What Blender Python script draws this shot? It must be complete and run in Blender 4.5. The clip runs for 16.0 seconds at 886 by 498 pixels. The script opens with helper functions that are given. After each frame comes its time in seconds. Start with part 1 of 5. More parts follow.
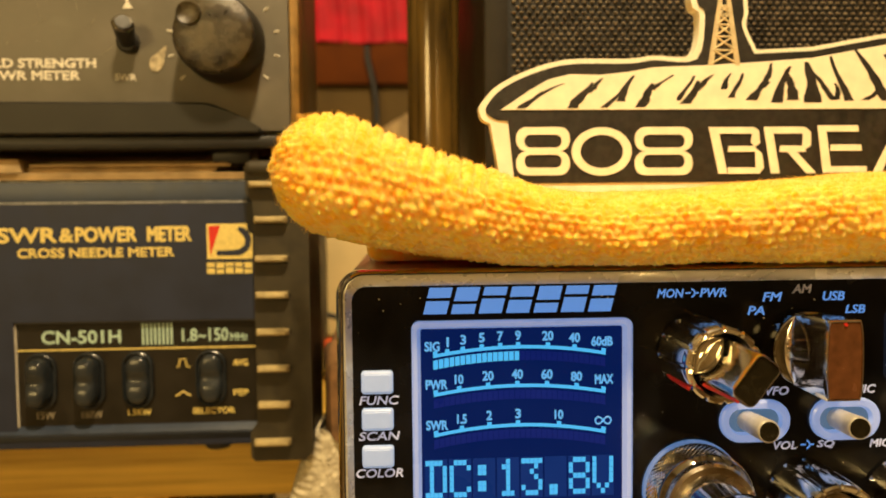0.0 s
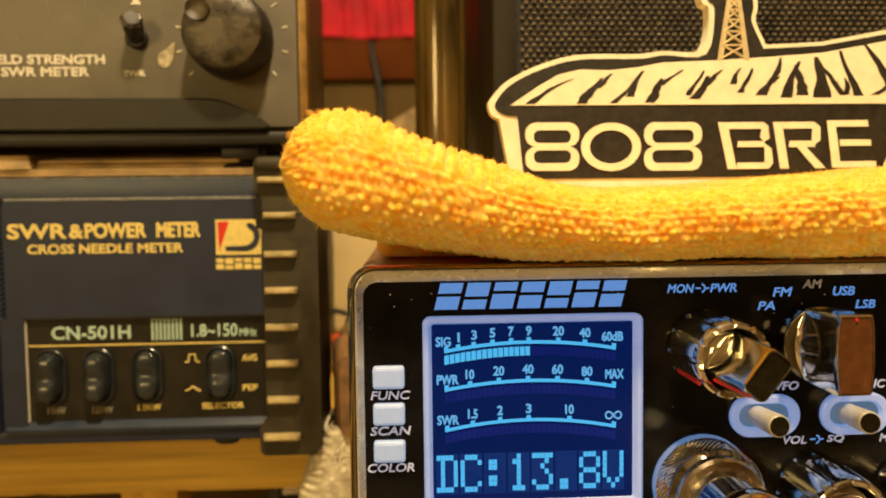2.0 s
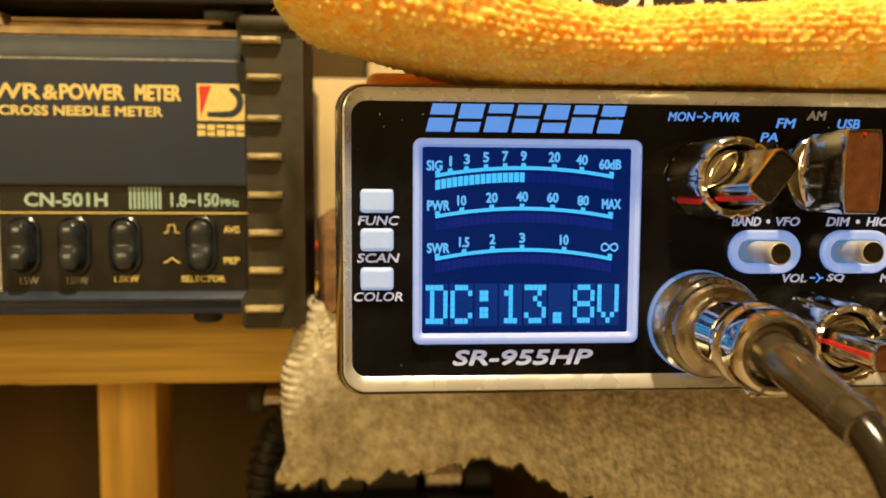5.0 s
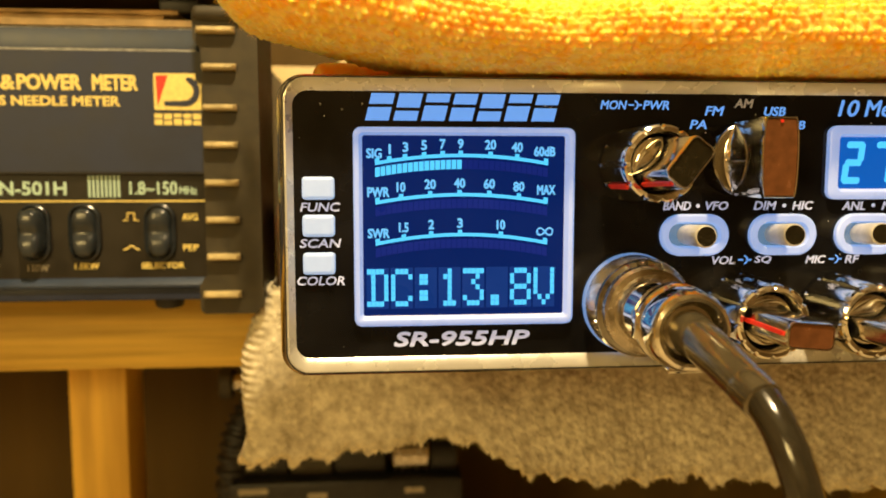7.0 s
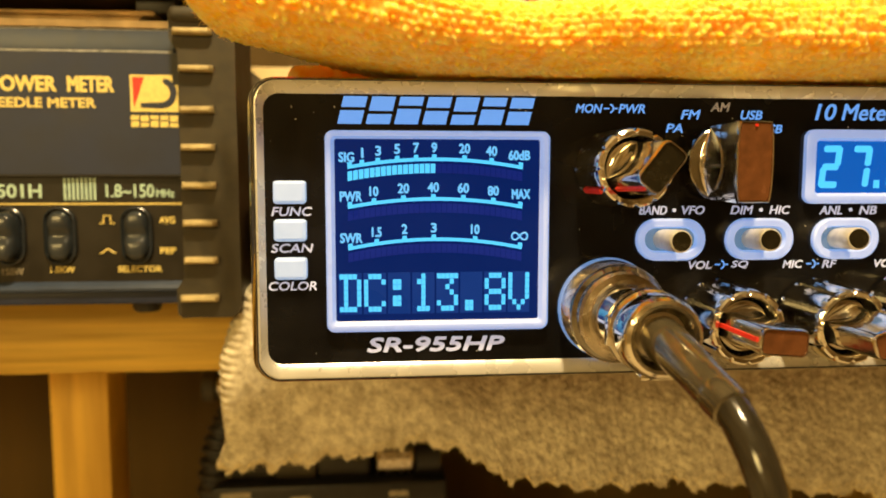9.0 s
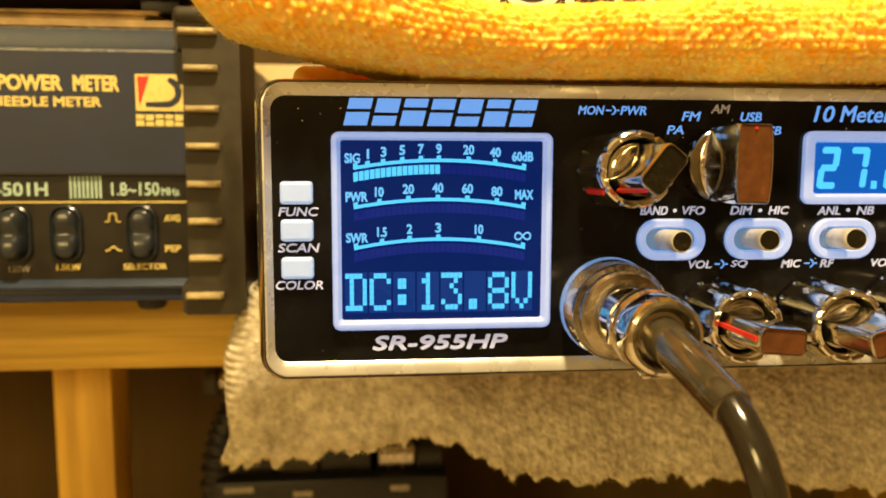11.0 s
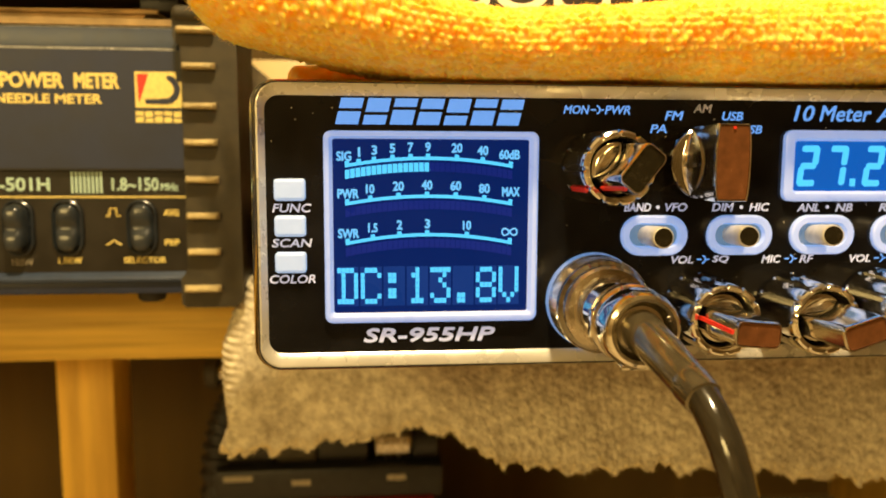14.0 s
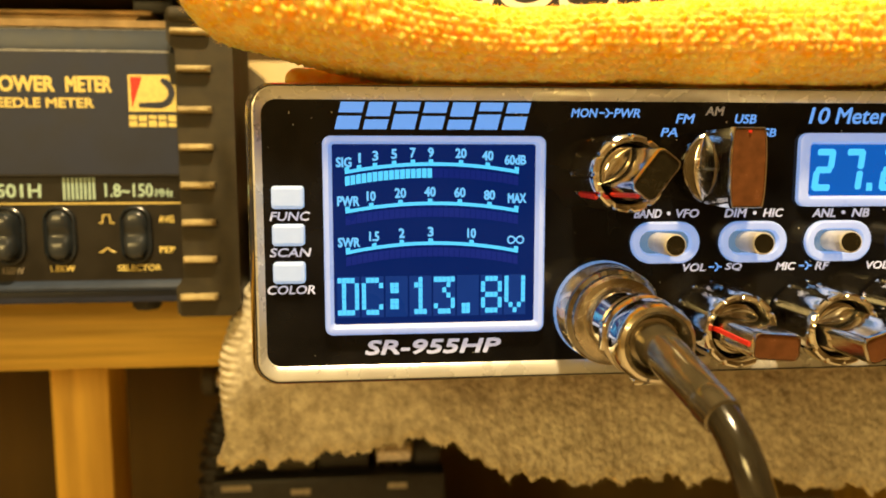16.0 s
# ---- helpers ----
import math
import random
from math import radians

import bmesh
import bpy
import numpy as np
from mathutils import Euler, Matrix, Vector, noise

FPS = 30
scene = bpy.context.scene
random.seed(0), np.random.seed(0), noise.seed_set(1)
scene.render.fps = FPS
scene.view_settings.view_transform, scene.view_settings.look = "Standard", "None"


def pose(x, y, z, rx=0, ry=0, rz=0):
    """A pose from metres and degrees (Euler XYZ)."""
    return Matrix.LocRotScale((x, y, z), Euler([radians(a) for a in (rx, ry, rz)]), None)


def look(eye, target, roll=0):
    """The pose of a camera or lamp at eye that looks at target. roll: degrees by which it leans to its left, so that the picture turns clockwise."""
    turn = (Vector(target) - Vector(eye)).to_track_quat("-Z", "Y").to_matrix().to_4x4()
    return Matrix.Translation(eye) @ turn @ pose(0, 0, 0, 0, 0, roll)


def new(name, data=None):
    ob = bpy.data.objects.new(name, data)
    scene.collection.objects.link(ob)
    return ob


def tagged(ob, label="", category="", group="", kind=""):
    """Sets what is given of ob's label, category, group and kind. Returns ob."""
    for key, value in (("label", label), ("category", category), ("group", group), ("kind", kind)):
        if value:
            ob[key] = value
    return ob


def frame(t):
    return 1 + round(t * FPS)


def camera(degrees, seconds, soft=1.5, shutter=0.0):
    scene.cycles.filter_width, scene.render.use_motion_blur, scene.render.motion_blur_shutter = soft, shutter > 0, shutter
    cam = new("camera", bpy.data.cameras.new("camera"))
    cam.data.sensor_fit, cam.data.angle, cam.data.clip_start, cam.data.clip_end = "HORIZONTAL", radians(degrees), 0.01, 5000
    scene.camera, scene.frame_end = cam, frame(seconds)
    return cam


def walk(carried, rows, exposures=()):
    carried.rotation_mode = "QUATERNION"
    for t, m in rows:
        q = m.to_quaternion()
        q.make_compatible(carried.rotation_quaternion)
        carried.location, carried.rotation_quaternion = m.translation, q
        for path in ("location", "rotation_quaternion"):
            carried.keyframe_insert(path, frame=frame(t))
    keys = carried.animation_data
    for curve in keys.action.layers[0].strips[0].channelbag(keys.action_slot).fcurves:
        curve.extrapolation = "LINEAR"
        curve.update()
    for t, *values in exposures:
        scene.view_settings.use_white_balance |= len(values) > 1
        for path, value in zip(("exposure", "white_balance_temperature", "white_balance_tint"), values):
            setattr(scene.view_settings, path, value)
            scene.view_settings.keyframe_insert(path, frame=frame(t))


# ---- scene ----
# Units below are millimetres, scaled to metres on the way into the scene.
MM = 0.001
cam = camera(60.89, 16.0, 1.8)
# seconds, eye, target, roll
PATH = [
    (0, (13.24, -148.86, 71.17), (21.33, 0.75, 64.02), -0.61),
    (0.5, (11.30, -145.04, 71.43), (18.87, 4.60, 64.21), -0.79),
    (1, (8.21, -156.01, 76.11), (15.48, -6.37, 68.68), -0.86),
    (1.5, (22.57, -148.00, 74.88), (30.18, 1.62, 67.32), -0.79),
    (2, (11.57, -149.18, 71.30), (19.14, 0.41, 63.19), -0.69),
    (2.5, (5.80, -152.01, 67.43), (13.38, -2.43, 59.16), -0.50),
    (3, (11.64, -147.21, 65.59), (19.33, 2.34, 56.94), -0.34),
    (3.5, (12.34, -148.85, 65.80), (20.34, 0.67, 56.83), -0.16),
    (4, (5.68, -156.62, 56.18), (14.27, -7.17, 46.65), 0.02),
    (4.5, (8.07, -151.06, 45.48), (17.68, -1.73, 35.07), 0.21),
    (5, (10.26, -144.83, 40.06), (20.95, 4.32, 28.29), 0.31),
    (7.5, (21.39, -151.28, 40.28), (34.69, -2.57, 25.80), -0.03),
    (8, (22.76, -147.57, 40.47), (36.41, 1.11, 26.07), -0.00),
    (8.5, (23.44, -148.71, 40.47), (37.44, -0.08, 25.95), 0.03),
    (9, (23.72, -149.27, 41.01), (37.81, -0.63, 26.56), 0.06),
    (11.5, (22.05, -151.57, 42.53), (36.61, -3.15, 26.50), 0.14),
    (12, (23.37, -151.93, 42.67), (37.86, -3.53, 26.33), 0.20),
    (12.5, (22.39, -155.51, 42.66), (36.76, -7.11, 26.19), 0.28),
    (13, (22.52, -158.68, 43.63), (36.68, -10.28, 26.98), 0.29),
    (13.5, (21.28, -161.65, 43.59), (35.41, -13.29, 26.57), 0.29),
    (14, (24.64, -156.20, 43.52), (38.57, -7.84, 26.35), 0.21),
    (14.5, (22.98, -152.24, 42.19), (36.99, -3.94, 24.59), 0.13),
    (15, (22.43, -150.76, 42.03), (36.53, -2.48, 24.28), 0.04),
    (15.5, (24.31, -150.58, 45.34), (38.46, -2.24, 28.16), 0.01),
    (16, (24.02, -150.49, 44.73), (38.31, -2.17, 27.50), -0.04),
]
cam.data.dof.use_dof, cam.data.dof.focus_distance, cam.data.dof.aperture_fstop = True, 0.146, 17.0
walk(cam, [(t, look([MM * c for c in eye], [MM * c for c in target], roll)) for t, eye, target, roll in PATH],
     exposures=((0, -0.20, 6380, 5), (1.0, -0.20, 6380, 5), (2.5, -0.28, 6350, 5), (4.0, -0.30, 6250, 6), (4.5, -0.15, 6150, 6), (5.0, 0.02, 5850, 4), (7.5, 0.31, 6500, 1), (16, 0.33, 6500, 1)))

# ---------------------------------------------------------------- light
world = bpy.data.worlds.new("world")
scene.world = world
world.use_nodes = True
world.node_tree.nodes["Background"].inputs[0].default_value = (0.02, 0.014, 0.008, 1)
world.node_tree.nodes["Background"].inputs[1].default_value = 0.3


def area_lamp(name, place, target, size, watts, colour):
    data = bpy.data.lights.new(name, "AREA")
    data.shape, data.size, data.energy, data.color = "DISK", size * MM, watts, colour
    lamp = new(name, data)
    lamp.matrix_world = look([MM * c for c in place], [MM * c for c in target])
    return lamp


area_lamp("lamp_over_bench", (36, -185, 480), (40, 10, 40), 40, 4.35, (1.0, 0.71, 0.38))
# Unseen lamp at front left, added as fill for shelf and cloth.
bulb = bpy.data.lights.new("front_left_fill", "POINT")
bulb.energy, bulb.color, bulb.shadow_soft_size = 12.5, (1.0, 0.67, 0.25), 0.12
new("front_left_fill", bulb).location = (-0.46, -0.78, 0.31)


# ---------------------------------------------------------------- materials
def material(name, colour, rough=0.5, metal=0.0, vary=0.15, scale=300, fine=0.0, fine_scale=2500, glow=None, glow_power=0.0, coat=0.0, stretch=None, dark=None, wear=0.0, shine=0.5):
    m = bpy.data.materials.new(name)
    m.use_nodes = True
    nt = m.node_tree
    b = nt.nodes["Principled BSDF"]
    b.inputs["Roughness"].default_value = rough
    b.inputs["Metallic"].default_value = metal
    b.inputs["Coat Weight"].default_value = coat
    b.inputs["Specular IOR Level"].default_value = shine
    co = nt.nodes.new("ShaderNodeTexCoord")
    src = co.outputs["Object"]
    if stretch:
        mp = nt.nodes.new("ShaderNodeMapping")
        mp.inputs["Scale"].default_value = stretch
        nt.links.new(src, mp.inputs["Vector"])
        src = mp.outputs["Vector"]
    n1 = nt.nodes.new("ShaderNodeTexNoise")
    n1.inputs["Scale"].default_value = scale
    n1.inputs["Detail"].default_value = 5
    nt.links.new(src, n1.inputs["Vector"])
    ramp = nt.nodes.new("ShaderNodeValToRGB")
    lo = dark or [c * (1 - vary) for c in colour]
    hi = [min(1, c * (1 + vary)) for c in colour]
    ramp.color_ramp.elements[0].color = (*lo, 1)
    ramp.color_ramp.elements[1].color = (*hi, 1)
    ramp.color_ramp.elements[0].position, ramp.color_ramp.elements[1].position = 0.32, 0.68
    nt.links.new(n1.outputs["Fac"], ramp.inputs["Fac"])
    nt.links.new(ramp.outputs["Color"], b.inputs["Base Color"])
    n2 = nt.nodes.new("ShaderNodeTexNoise")
    n2.inputs["Scale"].default_value = fine_scale
    n2.inputs["Detail"].default_value = 4
    nt.links.new(src, n2.inputs["Vector"])
    mr = nt.nodes.new("ShaderNodeMapRange")
    mr.inputs["To Min"].default_value = max(0.02, rough - 0.12 - wear)
    mr.inputs["To Max"].default_value = min(1, rough + 0.12 + wear)
    nt.links.new(n1.outputs["Fac"], mr.inputs["Value"])
    nt.links.new(mr.outputs["Result"], b.inputs["Roughness"])
    if fine:
        bump = nt.nodes.new("ShaderNodeBump")
        bump.inputs["Strength"].default_value = fine
        bump.inputs["Distance"].default_value = 0.0004
        nt.links.new(n2.outputs["Fac"], bump.inputs["Height"])
        nt.links.new(bump.outputs["Normal"], b.inputs["Normal"])
    if glow:
        b.inputs["Emission Color"].default_value = (*glow, 1)
        b.inputs["Emission Strength"].default_value = glow_power
    return m


CHROME = material("chrome", (0.84, 0.81, 0.74), 0.085, 1.0, 0.06, 500, 0.02)
# Chrome with its colour darkened to imitate dimmer reflections.
DARKENED_CHROME = material("darkened_chrome", (0.30, 0.285, 0.25), 0.07, 1.0, 0.1, 500, 0.02)
BRUSHED = material("worn_nickel", (0.55, 0.50, 0.42), 0.24, 1.0, 0.2, 500, 0.05)
BLACK_GLOSS = material("gloss_black_plastic", (0.006, 0.006, 0.007), 0.16, 0, 0.5, 90, 0.012, 6000, wear=0.02, shine=0.28)
BLACK = material("matt_black_plastic", (0.012, 0.011, 0.010), 0.5, 0, 0.4, 300, 0.1)
RUBBER = material("dusty_black_rubber", (0.034, 0.027, 0.013), 0.62, 0, 0.3, 260, 0.15, 4000, wear=0.05)
SILVER = material("silver_bezel", (0.62, 0.61, 0.57), 0.28, 0.45, 0.05, 200, 0.03, coat=0.12)
CASE = material("brown_case_paint", (0.16, 0.055, 0.025), 0.35, 0, 0.15, 300, 0.08)
NAVY = material("navy_blue_plastic", (0.017, 0.023, 0.050), 0.48, 0, 0.15, 120, 0.10, 5000, wear=0.04, shine=0.4)
# Pale copy of the guard rubber, standing for light on the ribs.
RUBBER_RIB = material("lit_rib_rubber", (0.40, 0.32, 0.15), 0.45, 0, 0.3, 300, 0.12, 4000, wear=0.1)
ROCKER = material("dark_glossy_plastic", (0.024, 0.029, 0.034), 0.22, 0, 0.2, 200, 0.04, 4000)
LIT_EDGE = material("pale_lit_edge", (0.38, 0.38, 0.36), 0.4, 0.2, 0.5, 700, 0.1, 4000)
# Paler copy of the navy, standing for light on brow and sill.
NAVY_EDGE = material("paler_navy", (0.022, 0.035, 0.068), 0.38, 0, 0.15, 150, 0.08, 5000)
RECESS = material("dark_recess_panel", (0.017, 0.014, 0.010), 0.38, 0, 0.2, 150, 0.05, shine=0.3)
GREY_PANEL = material("grey_painted_panel", (0.115, 0.103, 0.078), 0.45, 0.1, 0.22, 60, 0.10, 3500, wear=0.08)
GREY_DARK = material("charcoal_metal", (0.017, 0.015, 0.011), 0.5, 0.2, 0.25, 120, 0.1)
GOLD_INK = material("gold_ink", (0.74, 0.60, 0.19), 0.5, 0, 0.1, 900)
CREAM_INK = material("cream_ink", (0.70, 0.66, 0.55), 0.5, 0, 0.15, 900)
DIM_INK = material("worn_ink", (0.32, 0.28, 0.20), 0.6, 0, 0.4, 1500)
RED_INK = material("red_ink", (0.62, 0.025, 0.015), 0.45, 0, 0.1, 900)
PALE_INK = material("pale_green_ink", (0.44, 0.62, 0.54), 0.5, 0, 0.1, 900)
# White print given emission in place of lamp light on it.
WHITE_INK = material("glow_white_ink", (0.50, 0.52, 0.60), 0.5, 0, 0.05, 900, glow=(0.33, 0.38, 0.64), glow_power=0.48)
BLUE_INK = material("backlit_blue_ink", (0.06, 0.09, 0.14), 0.5, 0, 0.08, 700, glow=(0.12, 0.32, 0.82), glow_power=0.82)
# Grey print also carries a faint emission.
GREY_INK = material("faint_glow_grey_ink", (0.30, 0.29, 0.30), 0.5, 0, 0.1, 700, glow=(0.2, 0.2, 0.25), glow_power=0.15)
# Frames given emission for the LCD light that reaches them.
LIT_FRAME = material("glowing_white_frame", (0.40, 0.43, 0.50), 0.3, 0, 0.04, 200, 0.02, glow=(0.13, 0.31, 0.78), glow_power=0.64, coat=0.2)
LIT_BUTTON = material("glowing_white_button", (0.42, 0.47, 0.55), 0.35, 0, 0.04, 400, glow=(0.26, 0.53, 1.0), glow_power=0.42)
BLUE_RING = material("blue_lit_ring", (0.18, 0.20, 0.24), 0.3, 0.3, 0.1, 300, 0.05, glow=(0.10, 0.30, 0.75), glow_power=0.5)
SLOT = material("lit_slot", (0.10, 0.11, 0.13), 0.3, 0, 0.1, 300, glow=(0.10, 0.26, 0.50), glow_power=0.45)
LEVER = material("satin_lever", (0.72, 0.68, 0.58), 0.36, 0.4, 0.1, 500, 0.05)
LCD_BACK = material("lit_blue_screen", (0.002, 0.004, 0.02), 0.12, 0, 0.3, 60, glow=(0.0012, 0.010, 0.085), glow_power=1.0, shine=0.15)
LCD_CELL = material("lit_blue_cell", (0.004, 0.010, 0.06), 0.3, 0, 0.3, 90, glow=(0.003, 0.022, 0.135), glow_power=1.0, shine=0.1)
LCD_GHOST = material("unlit_segment", (0.005, 0.008, 0.06), 0.3, 0, 0.3, 90, glow=(0.002, 0.010, 0.125), glow_power=1.0, shine=0.1)
LCD_ON = material("lit_cyan_segment", (0.01, 0.05, 0.09), 0.4, 0, 0.1, 400, glow=(0.09, 0.53, 1.0), glow_power=1.0)
LCD_TEXT = material("lit_white_segment", (0.01, 0.05, 0.09), 0.4, 0, 0.1, 400, glow=(0.17, 0.53, 1.0), glow_power=0.85)
DISPLAY_BACK = material("lit_azure_screen", (0.002, 0.01, 0.04), 0.15, 0, 0.3, 60, glow=(0.005, 0.085, 0.40), glow_power=1.0)
# Inset colours stand for the room mirrored in the flat chrome ends.
KNOB_FACE = material("brown_reflection_inset", (0.15, 0.058, 0.022), 0.22, 0.2, 0.2, 500, 0.03, coat=0.3)
KNOB_FACE_DARK = material("dark_reflection_and_lever_tip", (0.020, 0.016, 0.008), 0.25, 0.3, 0.3, 500, 0.03)
TOWEL = material("orange_terry", (1.0, 0.66, 0.17), 0.95, 0, 0.02, 420, 0.35, 3200, dark=(0.98, 0.45, 0.025), shine=0.1)
TOWEL.node_tree.nodes["Principled BSDF"].inputs["Sheen Weight"].default_value = 0.45
TOWEL.node_tree.nodes["Principled BSDF"].inputs["Sheen Roughness"].default_value = 0.45
TOWEL.node_tree.nodes["Principled BSDF"].inputs["Sheen Tint"].default_value = (1.0, 0.92, 0.70, 1)
TOWEL.node_tree.nodes["Principled BSDF"].inputs["Subsurface Weight"].default_value = 0.8
TOWEL.node_tree.nodes["Principled BSDF"].inputs["Subsurface Radius"].default_value = (1.0, 0.5, 0.12)
TOWEL.node_tree.nodes["Principled BSDF"].inputs["Subsurface Scale"].default_value = 0.0045
FIBRE = material("orange_fibre", (1.0, 0.60, 0.10), 0.9, 0, 0.08, 400, shine=0.2)
FELT = material("grey_brown_felt", (0.76, 0.70, 0.53), 0.95, 0, 0.08, 330, 0.6, 2200, dark=(0.44, 0.38, 0.26))
FELT_FIBRE = material("pale_felt_fibre", (0.90, 0.76, 0.45), 0.9, 0, 0.15, 400)
BROWN_FELT = material("brown_felt", (0.20, 0.105, 0.042), 0.95, 0, 0.35, 260, 0.6, 2200)
WOOD = material("pine_wood", (0.74, 0.49, 0.085), 0.55, 0, 0.15, 170, 0.2, 900, stretch=(0.07, 1, 1.6), dark=(0.50, 0.30, 0.04))
WOOD_UP = material("pine_post", (0.80, 0.52, 0.085), 0.55, 0, 0.15, 110, 0.12, 900, stretch=(1.6, 1, 0.12), dark=(0.66, 0.39, 0.055))
CARD = material("tan_cardboard", (0.44, 0.32, 0.16), 0.8, 0, 0.35, 120, 0.2, 1500)
SIGN_BLACK = material("sign_black", (0.018, 0.016, 0.013), 0.55, 0, 0.5, 700, 0.12, 5000)
KNOB_CAP = material("scuffed_knob_cap", (0.060, 0.048, 0.026), 0.26, 0, 0.5, 240, 0.5, 1800, dark=(0.016, 0.013, 0.008), wear=0.14)
BROWN_CARTON = material("reddish_brown_carton", (0.125, 0.036, 0.008), 0.8, 0, 0.15, 60, 0.1, shine=0.1)
EDGE_BRASS = material("brown_edge", (0.26, 0.15, 0.04), 0.4, 0.2, 0.3, 200, 0.1)
SIGN_CREAM = material("sign_cream", (0.86, 0.83, 0.66), 0.6, 0, 0.06, 300, 0.10, 4000)
SCUFF = material("scuffed_paint", (0.24, 0.21, 0.15), 0.55, 0, 0.5, 900)
CHIP = material("chipped_paint", (0.40, 0.34, 0.22), 0.6, 0, 0.5, 500, 0.2, 3000)
# Case brown stands for light and reflections on its dark side.
CASE_SIDE = material("brown_lit_side", (0.10, 0.070, 0.024), 0.4, 0.1, 0.3, 90, 0.1)
AMBER_PRONG = material("amber_prong_tone", (0.34, 0.17, 0.02), 0.9, 0, 0.25, 300, 0.3)
BAR_BLACK = material("black_bar_paint", (0.009, 0.008, 0.006), 0.5, 0, 0.3, 150, 0.1)
SIGN_TAN = material("tan_sign_paint", (0.60, 0.51, 0.31), 0.6, 0, 0.15, 400, 0.1, 4000)
SIGN_DIM = material("dim_sign_paint", (0.36, 0.32, 0.22), 0.6, 0, 0.2, 500, 0.1, 4000)
# Dot colour far paler than the plate, standing for glints on the mesh.
GRILLE = material("glint_pale_mesh", (0.36, 0.29, 0.19), 0.28, 0.5, 0.3, 300, 0.05)
CABINET = material("speaker_cabinet", (0.016, 0.012, 0.007), 0.5, 0, 0.2, 90, 0.15, shine=0.25)
CABLE = material("black_cable", (0.022, 0.018, 0.011), 0.16, 0, 0.3, 300, 0.04, coat=0.5)
BOOT = material("dark_glossy_boot", (0.20, 0.17, 0.11), 0.12, 0.8, 0.2, 300, 0.04, coat=0.4)
RED_CLOTH = material("red_cloth", (0.60, 0.012, 0.035), 0.75, 0, 0.25, 60, 0.2)
RED_PLASTIC = material("red_plastic", (0.22, 0.014, 0.008), 0.4, 0, 0.2, 100)
ORANGE_WIRE = material("orange_wire", (0.75, 0.12, 0.03), 0.45, 0, 0.1, 300)
AMBER = material("amber_glass", (0.10, 0.060, 0.013), 0.14, 0.1, 0.45, 120, 0.02, stretch=(1, 1, 0.2), dark=(0.03, 0.019, 0.006), coat=0.3)
# Dark patches in the unseen walls vary what the chrome reflects.
WALL = material("patchy_brown_wall", (0.62, 0.48, 0.30), 0.8, 0, 0.1, 2.2, 0.2, 300, dark=(0.13, 0.09, 0.05))
PANELLING = material("dark_panelling", (0.135, 0.088, 0.030), 0.7, 0, 0.25, 14, 0.2, 300, stretch=(1.5, 1, 0.15), shine=0.15)
CREAM_WALL = material("cream_plastic", (0.80, 0.62, 0.30), 0.5, 0, 0.1, 40, 0.05)
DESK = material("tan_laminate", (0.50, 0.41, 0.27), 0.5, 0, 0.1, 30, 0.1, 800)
CEILING = material("ceiling_paint", (0.80, 0.76, 0.68), 0.9, 0, 0.08, 6, 0.2, 200)
CARPET = material("brown_carpet", (0.10, 0.07, 0.045), 0.95, 0, 0.3, 60, 0.5, 400)


# ---------------------------------------------------------------- building helpers (millimetres; x right, y away, z up)
def part(name, bm, mat, parent=None, label="", smooth=None):
    """One mesh object out of a bmesh in millimetres, under its parent."""
    bmesh.ops.recalc_face_normals(bm, faces=bm.faces)
    for v in bm.verts:
        v.co *= MM
    me = bpy.data.meshes.new(name)
    bm.to_mesh(me)
    bm.free()
    me.materials.append(mat)
    ob = new(name, me)
    if smooth:
        for p in me.polygons:
            p.use_smooth = True
        me.set_sharp_from_angle(angle=radians(smooth))
    if parent:
        ob.parent = parent
        at = parent.location if parent.type == "EMPTY" else (parent.parent.location if parent.parent else Vector())
        ob.matrix_parent_inverse = Matrix.Translation(-Vector(at)) if parent.type == "EMPTY" else Matrix()
    if label:
        tagged(ob, label)
    return ob


def thing(name, base, label, category, group="", kind=""):
    ob = new(name)
    ob.empty_display_size = 0.01
    ob.location = [MM * c for c in base]
    return tagged(ob, label, category, group, kind)


def rrect(x0, x1, z0, z1, r, n=6):
    pts = []
    for cx, cz, a in ((x1 - r, z1 - r, 0), (x0 + r, z1 - r, 90), (x0 + r, z0 + r, 180), (x1 - r, z0 + r, 270)):
        for i in range(n + 1):
            t = radians(a + 90 * i / n)
            pts.append((cx + r * math.cos(t), cz + r * math.sin(t)))
    return pts


def loft(bm, rings, cap_first=True, cap_last=True):
    """Rings of (x, y, z) with as many points each, joined one to the next."""
    rows = [[bm.verts.new(p) for p in ring] for ring in rings]
    for a, b in zip(rows, rows[1:]):
        for i in range(len(a)):
            j = (i + 1) % len(a)
            bm.faces.new((a[i], a[j], b[j], b[i]))
    if cap_first:
        bm.faces.new(rows[0])
    if cap_last:
        bm.faces.new(rows[-1][::-1])
    return bm


def at_y(pts, y):
    return [(x, y, z) for x, z in pts]


def prism(pts, y0, y1, soft=0.0):
    """A flat outline in x and z, from depth y0 (front) to y1, its front edge softened."""
    bm = bmesh.new()
    a = [bm.verts.new((x, y0, z)) for x, z in pts]
    f = bm.faces.new(a)
    r = bmesh.ops.extrude_face_region(bm, geom=[f])
    for v in r["geom"]:
        if isinstance(v, bmesh.types.BMVert):
            v.co.y = y1
    if soft:
        edges = [e for e in bm.edges if all(abs(v.co.y - y0) < 1e-6 for v in e.verts)]
        bmesh.ops.bevel(bm, geom=edges, offset=soft, segments=3, affect="EDGES", profile=0.5)
    return bm


